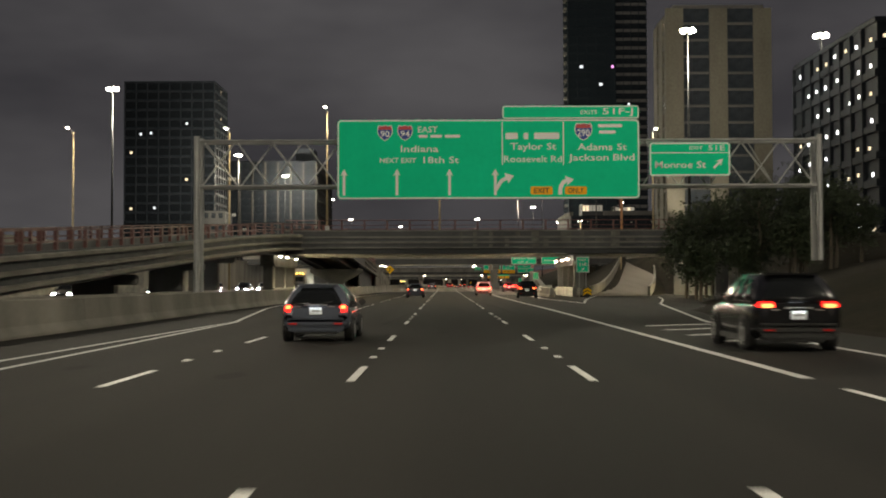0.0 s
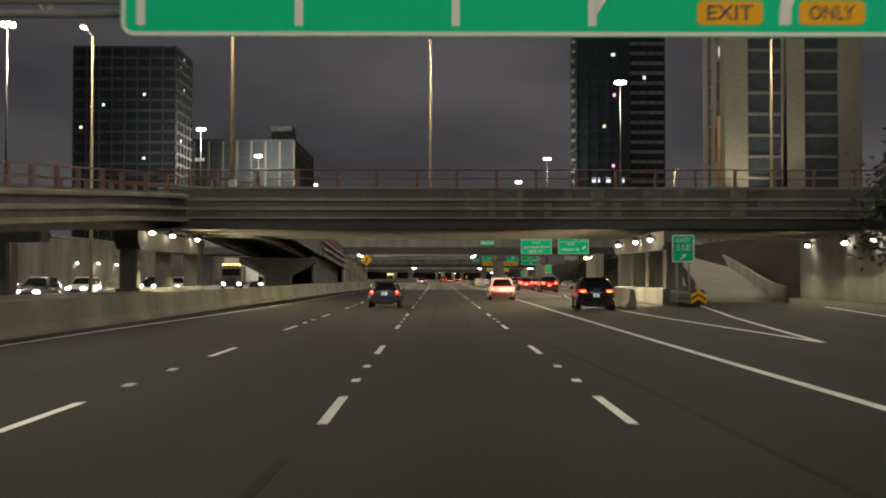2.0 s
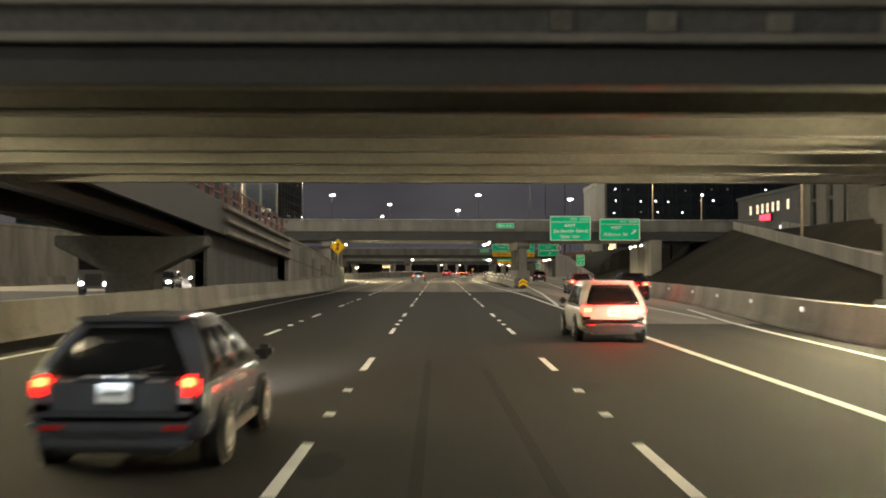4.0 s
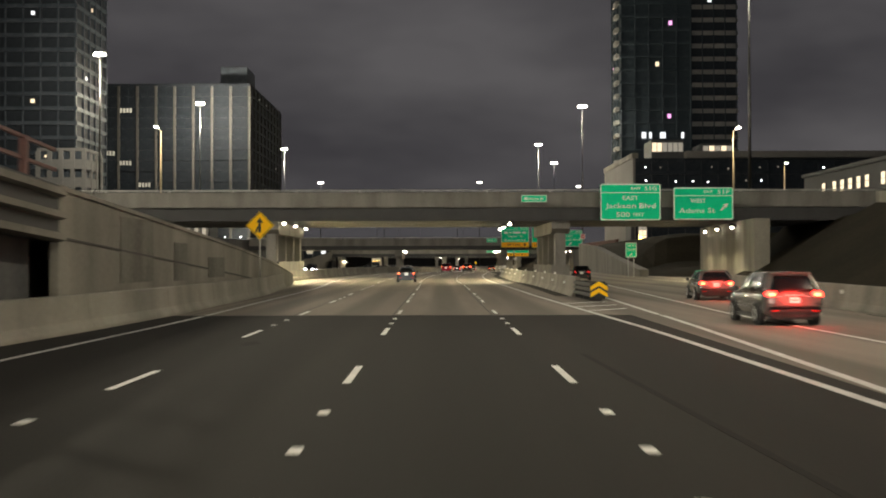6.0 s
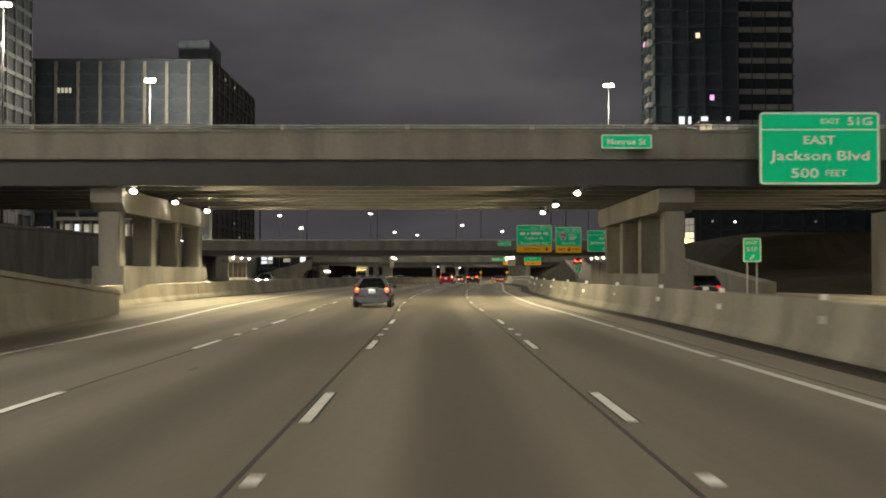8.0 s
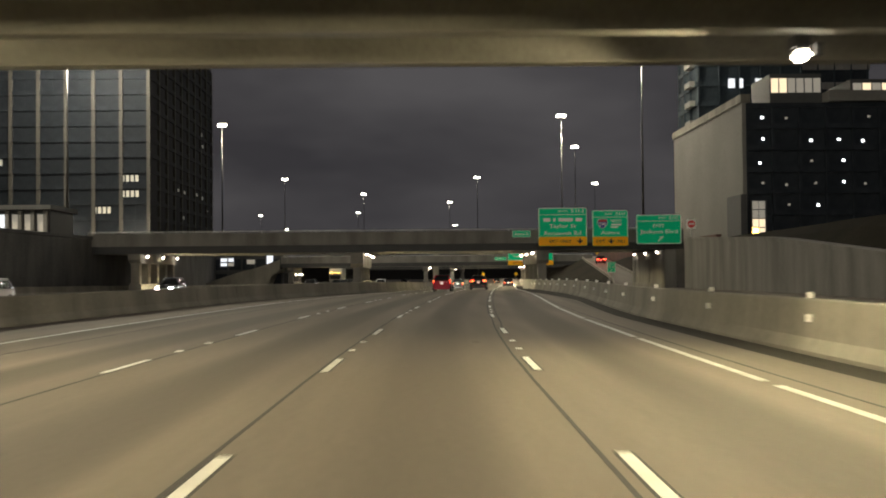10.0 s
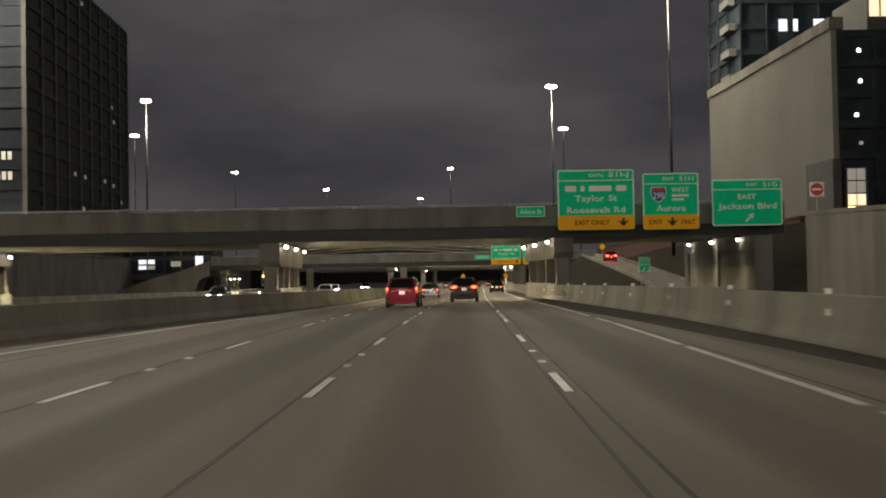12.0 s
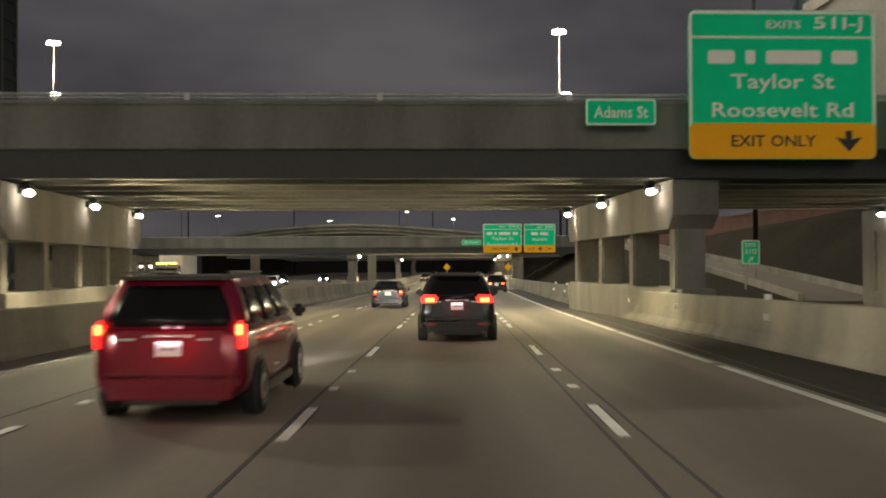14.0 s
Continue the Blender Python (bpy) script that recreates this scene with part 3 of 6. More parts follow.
b_a = bridge("bridge", "low weathered ramp bridge with ribbed concrete fascia and thin railing", 122, 142, -17.3, 28.2, 4.62, 5.15, 7.1, 8.15,
             [(-20.0, -18.5, 122.6, 141.5, 4.5, 1.0, 3), (13.2, 14.7, 122.6, 141.5, 4.5, 1.0, 4)], 7, STEEL_RED, True, 2.4, CONC_STAIN_SHADE)
# stained and patched fascia panels on the near parapet
rng = random.Random(31)
xa = 1.2
while xa < 20:
    w = rng.uniform(0.3, 1.1)
    for z0, z1 in ((5.33, 5.68), (5.92, 6.23), (6.47, 6.94)):
        if rng.random() < 0.75:
            part("fascia_panel", boxes((xa, xa + w, 121.93, 121.998, z0, z1 - rng.uniform(0, 0.08)), bevel=0.01), PATCH, b_a, "paler patched concrete panel")
    xa += w + rng.uniform(0.4, 1.3)
b_b = bridge("bridge", "concrete street bridge with a pale parapet and a dark steel girder", 268, 290, -47.5, 46, 5.9, 7.15, 8.62, 8.84,
             [(-17.3, -15.7, 268.8, 289.2, 5.8, 2.0, 4), (10.6, 12.4, 268.8, 289.2, 5.8, 1.6, 4)])
b_c = bridge("bridge", "concrete street bridge with long parapet above dark girders", 408, 430, -42, 31.5, 4.55, 5.42, 6.98, 7.2,
             [(-9.8, -8.2, 408.8, 429.2, 4.5, 0.9, 5, 1.85, 0.8), (-37.2, -35.7, 408.8, 429.2, 4.5, 0.8, 5), (13.25, 14.8, 408.8, 429.2, 4.5, 0.9, 4, 1.6, 0.8)])
b_d = bridge("bridge", "far street bridge over the motorway", 546, 566, -36, 40, 3.7, 4.6, 6.1, 6.3,
             [(-34.4, -33, 547, 565, 3.65, 0.2, 4), (-1.5, 0, 547, 565, 3.65, 0.2, 4), (23.7, 25.2, 547, 565, 3.65, 0.2, 4)], 5)
b_e = bridge("bridge", "far viaduct across the motorway", 640, 662, -32, 54, 3.8, 4.8, 6.2, 6.4,
             [(7, 8.5, 641, 661, 3.75, 0.2, 4), (32.5, 34, 641, 661, 3.75, 0.2, 4)], 4)
b_f = bridge("bridge", "distant viaduct across the motorway", 760, 785, -28, 68, 3.8, 4.8, 6.2, 6.4,
             [(14, 15.5, 761, 784, 3.75, 0.2, 4), (42, 43.5, 761, 784, 3.75, 0.2, 4)], 4)

# abutments and side walls
structure("wall_abutment_near", boxes((28.0, 29.4, 121, 143, 0, 4.6), bevel=0.05), CONC_OLD, "weathered concrete abutment wall with lamps", "wall")
structure("wall_abutment_middle", sweep(bmesh.new(), [(28.4, 262, 0), (29.4, 276, 0), (30.8, 294, 0)], [(0, 0), (0, 5.84), (1.4, 5.84), (1.4, 0)]), CONC, "pale concrete abutment wall under the bridge", "wall")
far_wall = structure("wall_abutment_far", boxes((29.35, 30.6, 408.4, 431, -1.2, 4.52), bevel=0.03), CONC_OLD, "dull panelled abutment wall under the far bridge", "wall")
for row in ((408.4, 431, -1.2, 0.3), (408.4, 431, 3.4, 4.5), (408.4, 410, 0.3, 3.4), (419, 420.5, 0.3, 3.4), (429.5, 431, 0.3, 3.4)):
    part("wall_panel", boxes((29.2, 29.35, *row), bevel=0.03), CONC_OLD, far_wall)
BRICK = material("dark_red_brick", (0.051, 0.02125, 0.017), (0.1105, 0.051, 0.0408), 0.9, coarse=0.5, fine=5, bump=0.4)
structure("wall_brick", boxes((43.0, 43.5, 437, 560, 3.2, 7.0), (42.85, 43.65, 437, 560, 7.002, 7.25), bevel=0.04), BRICK, "dark red brick wall along the top of the slope", "wall")
bm = bmesh.new()
rings = []
for y in range(300, 399, 6):
    x, top = 25.0 + sh(y), float(np.interp(y, [300, 330, 357, 395, 410, 544], [0.9, 2.6, 4.4, 5.6, 5.9, 5.9]))
    rings.append([bm.verts.new(p) for p in ((x - 0.6, y, -1.4), (x - 0.6, y, top - 0.3), (x - 0.7, y, top - 0.28), (x - 0.7, y, top), (x + 0.5, y, top), (x + 0.5, y, -1.4))])
for p, q in zip(rings, rings[1:]):
    for k in range(6):
        bm.faces.new((p[k], q[k], q[(k + 1) % 6], p[(k + 1) % 6]))
bm.faces.new(rings[0]), bm.faces.new(rings[-1][::-1])
bmesh.ops.recalc_face_normals(bm, faces=bm.faces[:])
structure("wall_retaining_right", bm, CONC_OLD, "tall pale concrete retaining wall with a coping", "wall")
LEFT_WALL = [(-0.6, -1.5), (-0.6, 6.7), (0.6, 6.7), (0.6, 6.35), (0.45, 6.3), (0.45, -1.5)]
# One wall in two tones: near stretch paler, far stretch darkened as if unlit.
structure("wall_retaining_left", sweep(bmesh.new(), [(-47.0 + sh(y), y, 0) for y in range(-80, 329, 12)], LEFT_WALL), CONC, "weathered concrete retaining wall of the cutting", "wall")
structure("wall_retaining_left_far", sweep(bmesh.new(), [(-47.0 + shl(y), y, 0) for y in range(328, 760, 12)], LEFT_WALL), CONC_STAIN_SHADE, "far retaining wall of the cutting, coloured dark as unlit", "wall")


# ---- ramps ----
def densify(path, step=5.0):
    pts = [Vector(p) for p in path]
    d = [0.0]
    for a, b in zip(pts, pts[1:]):
        d.append(d[-1] + (b - a).length)
    n = int(d[-1] / step) + 1
    s = np.linspace(0, d[-1], n)
    out = np.stack([np.interp(s, d, [p[k] for p in pts]) for k in range(3)], 1)
    for _ in range(2):
        out[1:-1] = (out[:-2] + 2 * out[1:-1] + out[2:]) / 4
    return [tuple(p) for p in out]


def ramp(name, label, path, half, solid_after=None, rail=True, walls=True, deck_mat=None, ribs_from=-1000):
    root = thing(name, label, "ramp")
    path = densify(path)
    part("deck", sweep(bmesh.new(), path, [(-half, -0.35), (-half, 0), (half, 0), (half, -0.35)]), deck_mat or PAVE, root)
    air = [p for p in path if solid_after is None or p[1] <= solid_after + 3]
    fill = [] if solid_after is None else [p for p in path if p[1] >= solid_after - 3]
    for s in (-1, 1):
        if not walls:
            continue
        u = half * s
        side = None if len(air) < 2 else sweep(bmesh.new(), air, [(u, -0.85), (u, 0.85), (u + 0.06 * s, 0.9), (u + 0.25 * s, 0.9), (u + 0.28 * s, 0.85), (u + 0.28 * s, -0.85)])
        if side:
            # Face darkened against pale ribs, putting the grooves' shade into the colour.
            side = part("fascia", side, CONC_STAIN_SHADE if ribs_from < 0 else STEEL_DARK, root)
        for z0, z1 in ((-0.85, -0.55), (-0.18, 0.1), (0.5, 0.8)) if side else ():
            part("rib", sweep(bmesh.new(), [p for p in air if p[1] >= ribs_from], [(u + 0.281 * s, z0), (u + 0.281 * s, z1), (u + 0.52 * s, z1 - 0.05), (u + 0.52 * s, z0 + 0.05)]), CONC, side)
        if fill:
            bm = bmesh.new()
            rings = []
            for i, p in enumerate(fill):
                a, b = Vector(fill[max(i - 1, 0)]), Vector(fill[min(i + 1, len(fill) - 1)])
                r = Vector(((b - a).y, -(b - a).x, 0)).normalized()
                q = Vector(p)
                o, inn = q + r * (u + 0.27 * s), q + r * u
                rings.append([bm.verts.new((o.x, o.y, -0.05)), bm.verts.new((o.x, o.y, q.z + 0.9)), bm.verts.new((inn.x, inn.y, q.z + 0.9)), bm.verts.new((inn.x, inn.y, -0.05))])
            for a, b in zip(rings, rings[1:]):
                for k in range(4):
                    bm.faces.new((a[k], b[k], b[(k + 1) % 4], a[(k + 1) % 4]))
            bm.faces.new(rings[0]), bm.faces.new(rings[-1][::-1])
            bmesh.ops.recalc_face_normals(bm, faces=bm.faces[:])
            wall = part("retaining_wall", bm, CONC, root)
            part("coping", sweep(bmesh.new(), fill, [(u + 0.272 * s, 0.72), (u + 0.272 * s, 0.9), (u + 0.34 * s, 0.88), (u + 0.34 * s, 0.74)]), CONC, wall)
            part("wall_joint", sweep(bmesh.new(), fill, [(u + 0.272 * s, -0.75), (u + 0.272 * s, -0.66), (u + 0.30 * s, -0.67), (u + 0.30 * s, -0.74)]), SEAL, wall)
        if rail:
            v = (half + 0.14) * s
            for h in (1.35, 1.95):
                part("rail_tube", sweep(bmesh.new(), air, [(v - 0.05, h - 0.05), (v - 0.05, h + 0.05), (v + 0.05, h + 0.05), (v + 0.05, h - 0.05)]), STEEL_RED, root)
            post = None
            acc = 0.0
            for a, b in zip(air, air[1:]):
                d = Vector(b) - Vector(a)
                r = Vector((d.y, -d.x, 0)).normalized()
                for f in (0.0, 0.5):
                    q = Vector(a) + d * f + r * v
                    m = Matrix.Translation(q + Vector((0, 0, 0.9))) @ Matrix.Rotation(math.atan2(-d.x, d.y), 4, "Z")
                    if post is None:
                        post = part("rail_post", boxes((-0.1, 0.1, -0.14, 0.14, 0, 1.1), bevel=0.02), STEEL_RED, root)
                        post.matrix_basis = m
                    else:
                        share("rail_post", post.data, root, m)
    for u in (-half * 0.55, half * 0.55) if len(air) > 1 else ():
        part("girder", sweep(bmesh.new(), air, [(u - 0.25, -1.25), (u - 0.25, -0.35), (u + 0.25, -0.35), (u + 0.25, -1.25)]), STEEL_DARK, root)
    return root


r1 = ramp("ramp", "rising curved concrete ramp with ribbed side and rust-red railing",
          [(-24.0, 12, 0.05), (-24.1, 30, 0.75), (-24.1, 52, 1.95), (-24.4, 78, 3.3), (-24.0, 100, 4.6), (-22.2, 115, 5.5), (-19.4, 123.5, 5.95), (-16.4, 131, 6.0)], 3.6)
for y in (78, 98, 113):
    zt = float(np.interp(y, [52, 78, 100, 115], [1.95, 3.3, 4.6, 5.5])) - 1.2
    part("ramp_pier", boxes((-25.4, -22.6, y - 0.7, y + 0.7, 0, zt - 0.5), (-27.2, -20.9, y - 0.8, y + 0.8, zt - 0.7, zt), bevel=0.12), CONC_OLD, r1)
r2 = ramp("ramp", "descending concrete ramp with ribbed side, red railing and retaining wall",
          [(-15.7, 137, 5.9), (-15.7, 150, 5.35), (-15.65, 170, 4.45), (-15.5, 192, 3.45), (-15.2, 222, 1.95), (-15.8, 245, 0.75), (-16.7, 258, 0.05)], 3.4, 192, ribs_from=166)
zt = float(np.interp(163, [150, 170], [5.35, 4.45])) - 1.25
bm = bmesh.new()
outline = [(-1.2, 0.0), (1.2, 0.0), (1.2, zt - 1.8), (3.7, zt - 0.5), (3.7, zt), (-3.7, zt), (-3.7, zt - 0.5), (-1.2, zt - 1.8)]
rings = [[bm.verts.new((-15.65 + x, y, z)) for x, z in outline] for y in (162.1, 163.9)]
for k in range(8):
    bm.faces.new((rings[0][k], rings[1][k], rings[1][(k + 1) % 8], rings[0][(k + 1) % 8]))
bm.faces.new(rings[0]), bm.faces.new(rings[1][::-1])
bmesh.ops.recalc_face_normals(bm, faces=bm.faces[:])
bmesh.ops.bevel(bm, geom=bm.edges[:], offset=0.06, segments=1, affect="EDGES", clamp_overlap=True)
# Dark colour stands in for the lack of light on the pier.
part("ramp_pier", bm, CONC_STAIN_SHADE, r2)


STAINED = material("damp_stained_concrete", (0.085, 0.081, 0.071), (0.19, 0.18, 0.158), 0.9, coarse=0.8, fine=6, bump=0.3, stretch=(1, 1, 0.3))
for y0, y1, z0, z1 in ((199, 203.5, 1.2, 3.6), (207, 209.5, 1.15, 2.8), (214, 218, 1.2, 2.2)):
    xs = [-15.5 + 0.3 * float(np.interp(y, [192, 222, 245], [0, 1, -1])) + 3.675 for y in (y0, y1)]
    part("stained_panel", sweep(bmesh.new(), [(xs[0], y0, 0), (xs[1], y1, 0)], [(0, z0), (0, z1), (0.022, z1), (0.022, z0)]), STAINED, r2, "dark damp stain on the wall")


def banked_ramp(label, path, half, floor_z=-0.1, kerb=0.45):
    """A ramp on a grassy bank with low kerb walls."""
    root = ramp("ramp", label, path, half, 100, rail=False, walls=False)
    bm = bmesh.new()
    rings = []
    for x, y, z in densify(path):
        d = z - floor_z
        rings.append([bm.verts.new(p) for p in ((x - half - 0.3 - 1.7 * d, y + 0.8 * d, floor_z), (x - half - 0.1, y, z - 0.02), (x + half + 0.1, y, z - 0.02), (x + half + 0.3 + 1.7 * d, y - 0.8 * d, floor_z))])
    for a, b in zip(rings, rings[1:]):
        for k in range(3):
            bm.faces.new((a[k], a[k + 1], b[k + 1], b[k]))
    part("grass_bank", bm, SOIL, root, "dark grassy bank under the ramp")
    for s_ in (-1, 1):
        part("kerb_wall", sweep(bmesh.new(), densify(path), [((half - 0.2) * s_, -0.2), ((half - 0.2) * s_, kerb), ((half + 0.05) * s_, kerb), ((half + 0.05) * s_, -0.2)]), CONC, root)
    return root


r3 = banked_ramp("pale exit ramp that climbs to the street", [(19.0, 128, 0.02), (22.5, 145, 0.4), (27, 168, 1.7), (33, 202, 3.7), (38.5, 234, 5.6), (43, 262, 7.3)], 3.3, kerb=1.05)
r5 = banked_ramp("far exit ramp climbing beyond the street bridge", [(29.5, 434, -0.35), (32.2, 452, 0.4), (34.8, 485, 2.2), (37.7, 525, 4.3), (42, 565, 6.0)], 2.5, -0.9)
r4 = ramp("ramp", "far arched flyover ramp beyond the street bridge", [(-52, 590, 3.0), (-36, 590, 5.3), (-25, 590, 7.0), (-15, 590, 8.3), (-4, 590, 9.0), (6, 590, 8.7), (22, 590, 7.2), (44, 590, 5.6)], 3.4, None, rail=False)
for x in (-20, 2, 30):
    part("ramp_pier", boxes((x - 0.8, x + 0.8, 589, 591, -1.4, float(np.interp(x, [-20, 2, 30], [7.5, 8.7, 6.6])) - 1.1), bevel=0.1), CONC_OLD, r4)
RISE_X, RISE_Z = [-54.3, -46.7, -42, -38, -36.2], [-0.1, 2.45, 3.55, 4.9, 5.6]
r6 = ramp("ramp", "pale walled ramp rising to the far bridge", [(x, 550, z - 0.9) for x, z in zip(RISE_X, RISE_Z)], 3.4, None, rail=False)
for y0, y1 in ((545.7, 545.9), (554.1, 554.3)):
    part("retaining_wall", plate(bmesh.new(), [(-54.3, -1.5), (-39.5, -1.5), (-38, 2.0), (-36.2, 2.6)] + list(zip(RISE_X, RISE_Z))[::-1], y0, y1), CONC, r6)
part("coping", sweep(bmesh.new(), [(x, 545.7, z) for x, z in zip(RISE_X, RISE_Z)], [(0.0, -0.2), (0.0, 0.02), (0.1, 0.02), (0.1, -0.2)]), CONC, r6)
# wall set back below the descending ramp's ribbed side, coloured dark for its shade
part("retaining_wall", sweep(bmesh.new(), [(-15.65, 166.5, 4.6), (-15.5, 192, 3.45)], [(2.75, -5.6), (2.75, -0.36), (2.95, -0.36), (2.95, -5.6)]), CONC_STAIN_SHADE, r2)


# ---- signs ----
def sign_board(name, label, x0, x1, z0, z1, y, r=0.22, mat=None, edge=None, group=""):
    """A board facing -y with its border; its Empty stands at the board's centre."""
    w, h = x1 - x0, z1 - z0
    root = thing(name, label, "sign", group, pose((x0 + x1) / 2, y, (z0 + z1) / 2))
    part("panel", plate(bmesh.new(), rounded(w, h, r), 0.0, 0.05), mat or GREEN, root)
    t = min(0.09, 0.03 * h + 0.02)
    part("border", ring_plate(bmesh.new(), rounded(w - 0.04, h - 0.04, r - 0.015), rounded(w - 0.04 - 2 * t, h - 0.04 - 2 * t, max(0.02, r - t)), -0.014, 0.002), edge or WHITE, root)
    return root


def bar(root, x, z, w, h, mat=None, name="plain_bar"):
    return part(name, plate(bmesh.new(), rounded(w, h, min(w, h) * 0.2, 2), -0.018, 0.002), mat or WHITE, root, at=pose(x, 0, z))


def word_bars(root, x, z, widths, h, gap=0.25, mat=None):
    """Plain bars in place of words, centred at x."""
    total = sum(widths) + gap * (len(widths) - 1)
    a = x - total / 2
    for w in widths:
        bar(root, a + w / 2, z, w, h, mat)
        a += w + gap


def poly(root, name, pts, mat, x=0, z=0, y0=-0.016, y1=0.002):
    return part(name, plate(bmesh.new(), pts, y0, y1), mat, root, at=pose(x, 0, z))


def arrow_up(root, x, z0, z1, s=1.0, mat=None):
    h = z1 - z0
    poly(root, "arrow", [(-0.1 * s, 0), (0.1 * s, 0), (0.1 * s, h - 0.42 * s), (0.27 * s, h - 0.5 * s), (0, h), (-0.27 * s, h - 0.5 * s), (-0.1 * s, h - 0.42 * s)], mat or WHITE, x, z0)


def arrow_slant(root, x, z, s=1.0, turn=-45, mat=None):
    pts = [(-0.1, -0.6), (0.1, -0.6), (0.1, 0.12), (0.33, 0.0), (0, 0.6), (-0.33, 0.0), (-0.1, 0.12)]
    a = radians(turn)
    poly(root, "arrow", [(s * (p * math.cos(a) - q * math.sin(a)), s * (p * math.sin(a) + q * math.cos(a))) for p, q in pts], mat or WHITE, x, z)


def shield(root, x, z, s, number):
    def outline(k):
        return [(k * p, k * q) for p, q in ((0, -0.52), (0.22, -0.4), (0.42, -0.18), (0.5, 0.1), (0.47, 0.32), (0.4, 0.48), (0.22, 0.43), (0, 0.48), (-0.22, 0.43), (-0.4, 0.48), (-0.47, 0.32), (-0.5, 0.1), (-0.42, -0.18), (-0.22, -0.4))]
    sh = part("shield", plate(bmesh.new(), outline(s * 1.08), -0.012, 0.002), WHITE, root, at=pose(x, 0, z))
    part("shield_field", plate(bmesh.new(), outline(s * 0.98), -0.018, -0.011), BLUE, sh)
    part("shield_band", plate(bmesh.new(), [(s * p, s * q) for p, q in ((-0.455, 0.2), (0.455, 0.2), (0.44, 0.32), (0.38, 0.45), (0.2, 0.41), (0, 0.46), (-0.2, 0.41), (-0.38, 0.45), (-0.44, 0.32))], -0.024, -0.016), RED, sh)
    lettering(number, s * 0.42, WHITE, sh, 0, -0.09 * s, -0.026, s * (0.62 if len(number) == 2 else 0.74))


# great gantry sign
S = 0.02565


def gx_(px):
    return -7.78 + (px - 497) * S - 2.625


def gz_(py):
    return 7.26 + (274 - py) * S - 10.0


big = sign_board("overhead_sign", "wide green overhead lane sign with white arrows on a truss gantry", -7.78, 13.03, 7.26, 12.74, 79.3, 0.3)
tab = part("top_panel", plate(bmesh.new(), rounded(9.43, 0.92, 0.2), 0.0, 0.05), GREEN, big, at=pose(gx_(1124), 0, 3.23))
part("tab_border", ring_plate(bmesh.new(), rounded(9.39, 0.88, 0.18), rounded(9.25, 0.74, 0.12), -0.014, 0.002), WHITE, tab)
lettering("EXITS", 0.26, WHITE, tab, 1.25, 0.0, -0.012, 1.15)
lettering("51F-J", 0.44, WHITE, tab, 3.25, 0.0, -0.012, 2.1)
shield(big, gx_(625), gz_(95), 1.0, "90")
shield(big, gx_(679), gz_(95), 1.0, "94")
lettering("EAST", 0.42, WHITE, big, gx_(740), gz_(87), -0.012, 1.35)
word_bars(big, gx_(771), gz_(105), [0.62, 0.8, 1.05], 0.2, 0.2)
lettering("Indiana", 0.46, WHITE, big, gx_(718), gz_(139), -0.012, 2.6)
lettering("NEXT EXIT", 0.34, WHITE, big, gx_(660), gz_(170), -0.012, 2.5)
lettering("18th St", 0.46, WHITE, big, gx_(776), gz_(169), -0.012, 2.45)
for px in (515, 657, 798, 921):
    arrow_up(big, gx_(px), gz_(264), gz_(193), 0.95)
poly(big, "arrow", [(0.0, 0.0), (0.28, 0.42), (0.62, 0.62), (0.55, 0.84), (1.2, 0.68), (0.82, 0.16), (0.74, 0.40), (0.42, 0.22), (0.0, -0.45)], WHITE, gx_(924), gz_(238))
poly(big, "arrow", [(-0.14, 0), (0.12, 0), (0.14, 0.42), (0.28, 0.72), (0.5, 0.86), (0.46, 0.62), (0.95, 1.05), (0.32, 1.3), (0.4, 1.1), (0.12, 0.95), (-0.08, 0.62), (-0.14, 0.3)], WHITE, gx_(1095), gz_(263))
for px, words in ((1045, "EXIT"), (1137, "ONLY")):
    b = bar(big, gx_(px), gz_(252), 1.52, 0.56, ORANGE, "amber_plaque")
    lettering(words, 0.34, BLACK, b, 0, 0, -0.024, 1.05)
for px in (940, 1104):
    bar(big, gx_(px), gz_(125), 0.07, 3.0, WHITE, "divider")
word_bars(big, gx_(1021), gz_(105), [0.85, 0.32, 1.75], 0.44, 0.4)
lettering("Taylor St", 0.46, WHITE, big, gx_(1023), gz_(136), -0.012, 3.15)
lettering("Roosevelt Rd", 0.46, WHITE, big, gx_(1022), gz_(167), -0.012, 4.0)
shield(big, gx_(1158), gz_(93), 1.15, "290")
word_bars(big, gx_(1230), gz_(78), [1.65], 0.22)
word_bars(big, gx_(1222), gz_(95), [1.15], 0.22)
lettering("Adams St", 0.46, WHITE, big, gx_(1208), gz_(135), -0.012, 3.4)
lettering("Jackson Blvd", 0.46, WHITE, big, gx_(1206), gz_(166), -0.012, 4.55)


def tab_sign(name, label, x0, x1, z0, z1, y, code, tab_h=0.75, exits="EXIT"):
    root = sign_board(name, label, x0, x1, z0, z1, y)
    w, h = x1 - x0, z1 - z0
    bar(root, 0, h / 2 - tab_h, w - 0.16, 0.06, WHITE, "divider")
    lettering(exits, 0.24, WHITE, root, w / 2 - (2.35 if len(code) == 3 else 2.95), h / 2 - tab_h / 2 - 0.02, -0.012, 0.9 if exits == "EXIT" else 1.1)
    lettering(code, 0.38, WHITE, root, w / 2 - (0.95 if len(code) == 3 else 1.2), h / 2 - tab_h / 2 - 0.02, -0.012, 1.15 if len(code) == 3 else 1.55)
    return root


s2 = tab_sign("overhead_sign", "green overhead exit sign with a slanted arrow on the gantry", 13.71, 19.27, 8.8, 11.12, 79.3, "51E", 0.72)
lettering("Monroe St", 0.46, WHITE, s2, -0.65, -0.38, -0.012, 3.5)
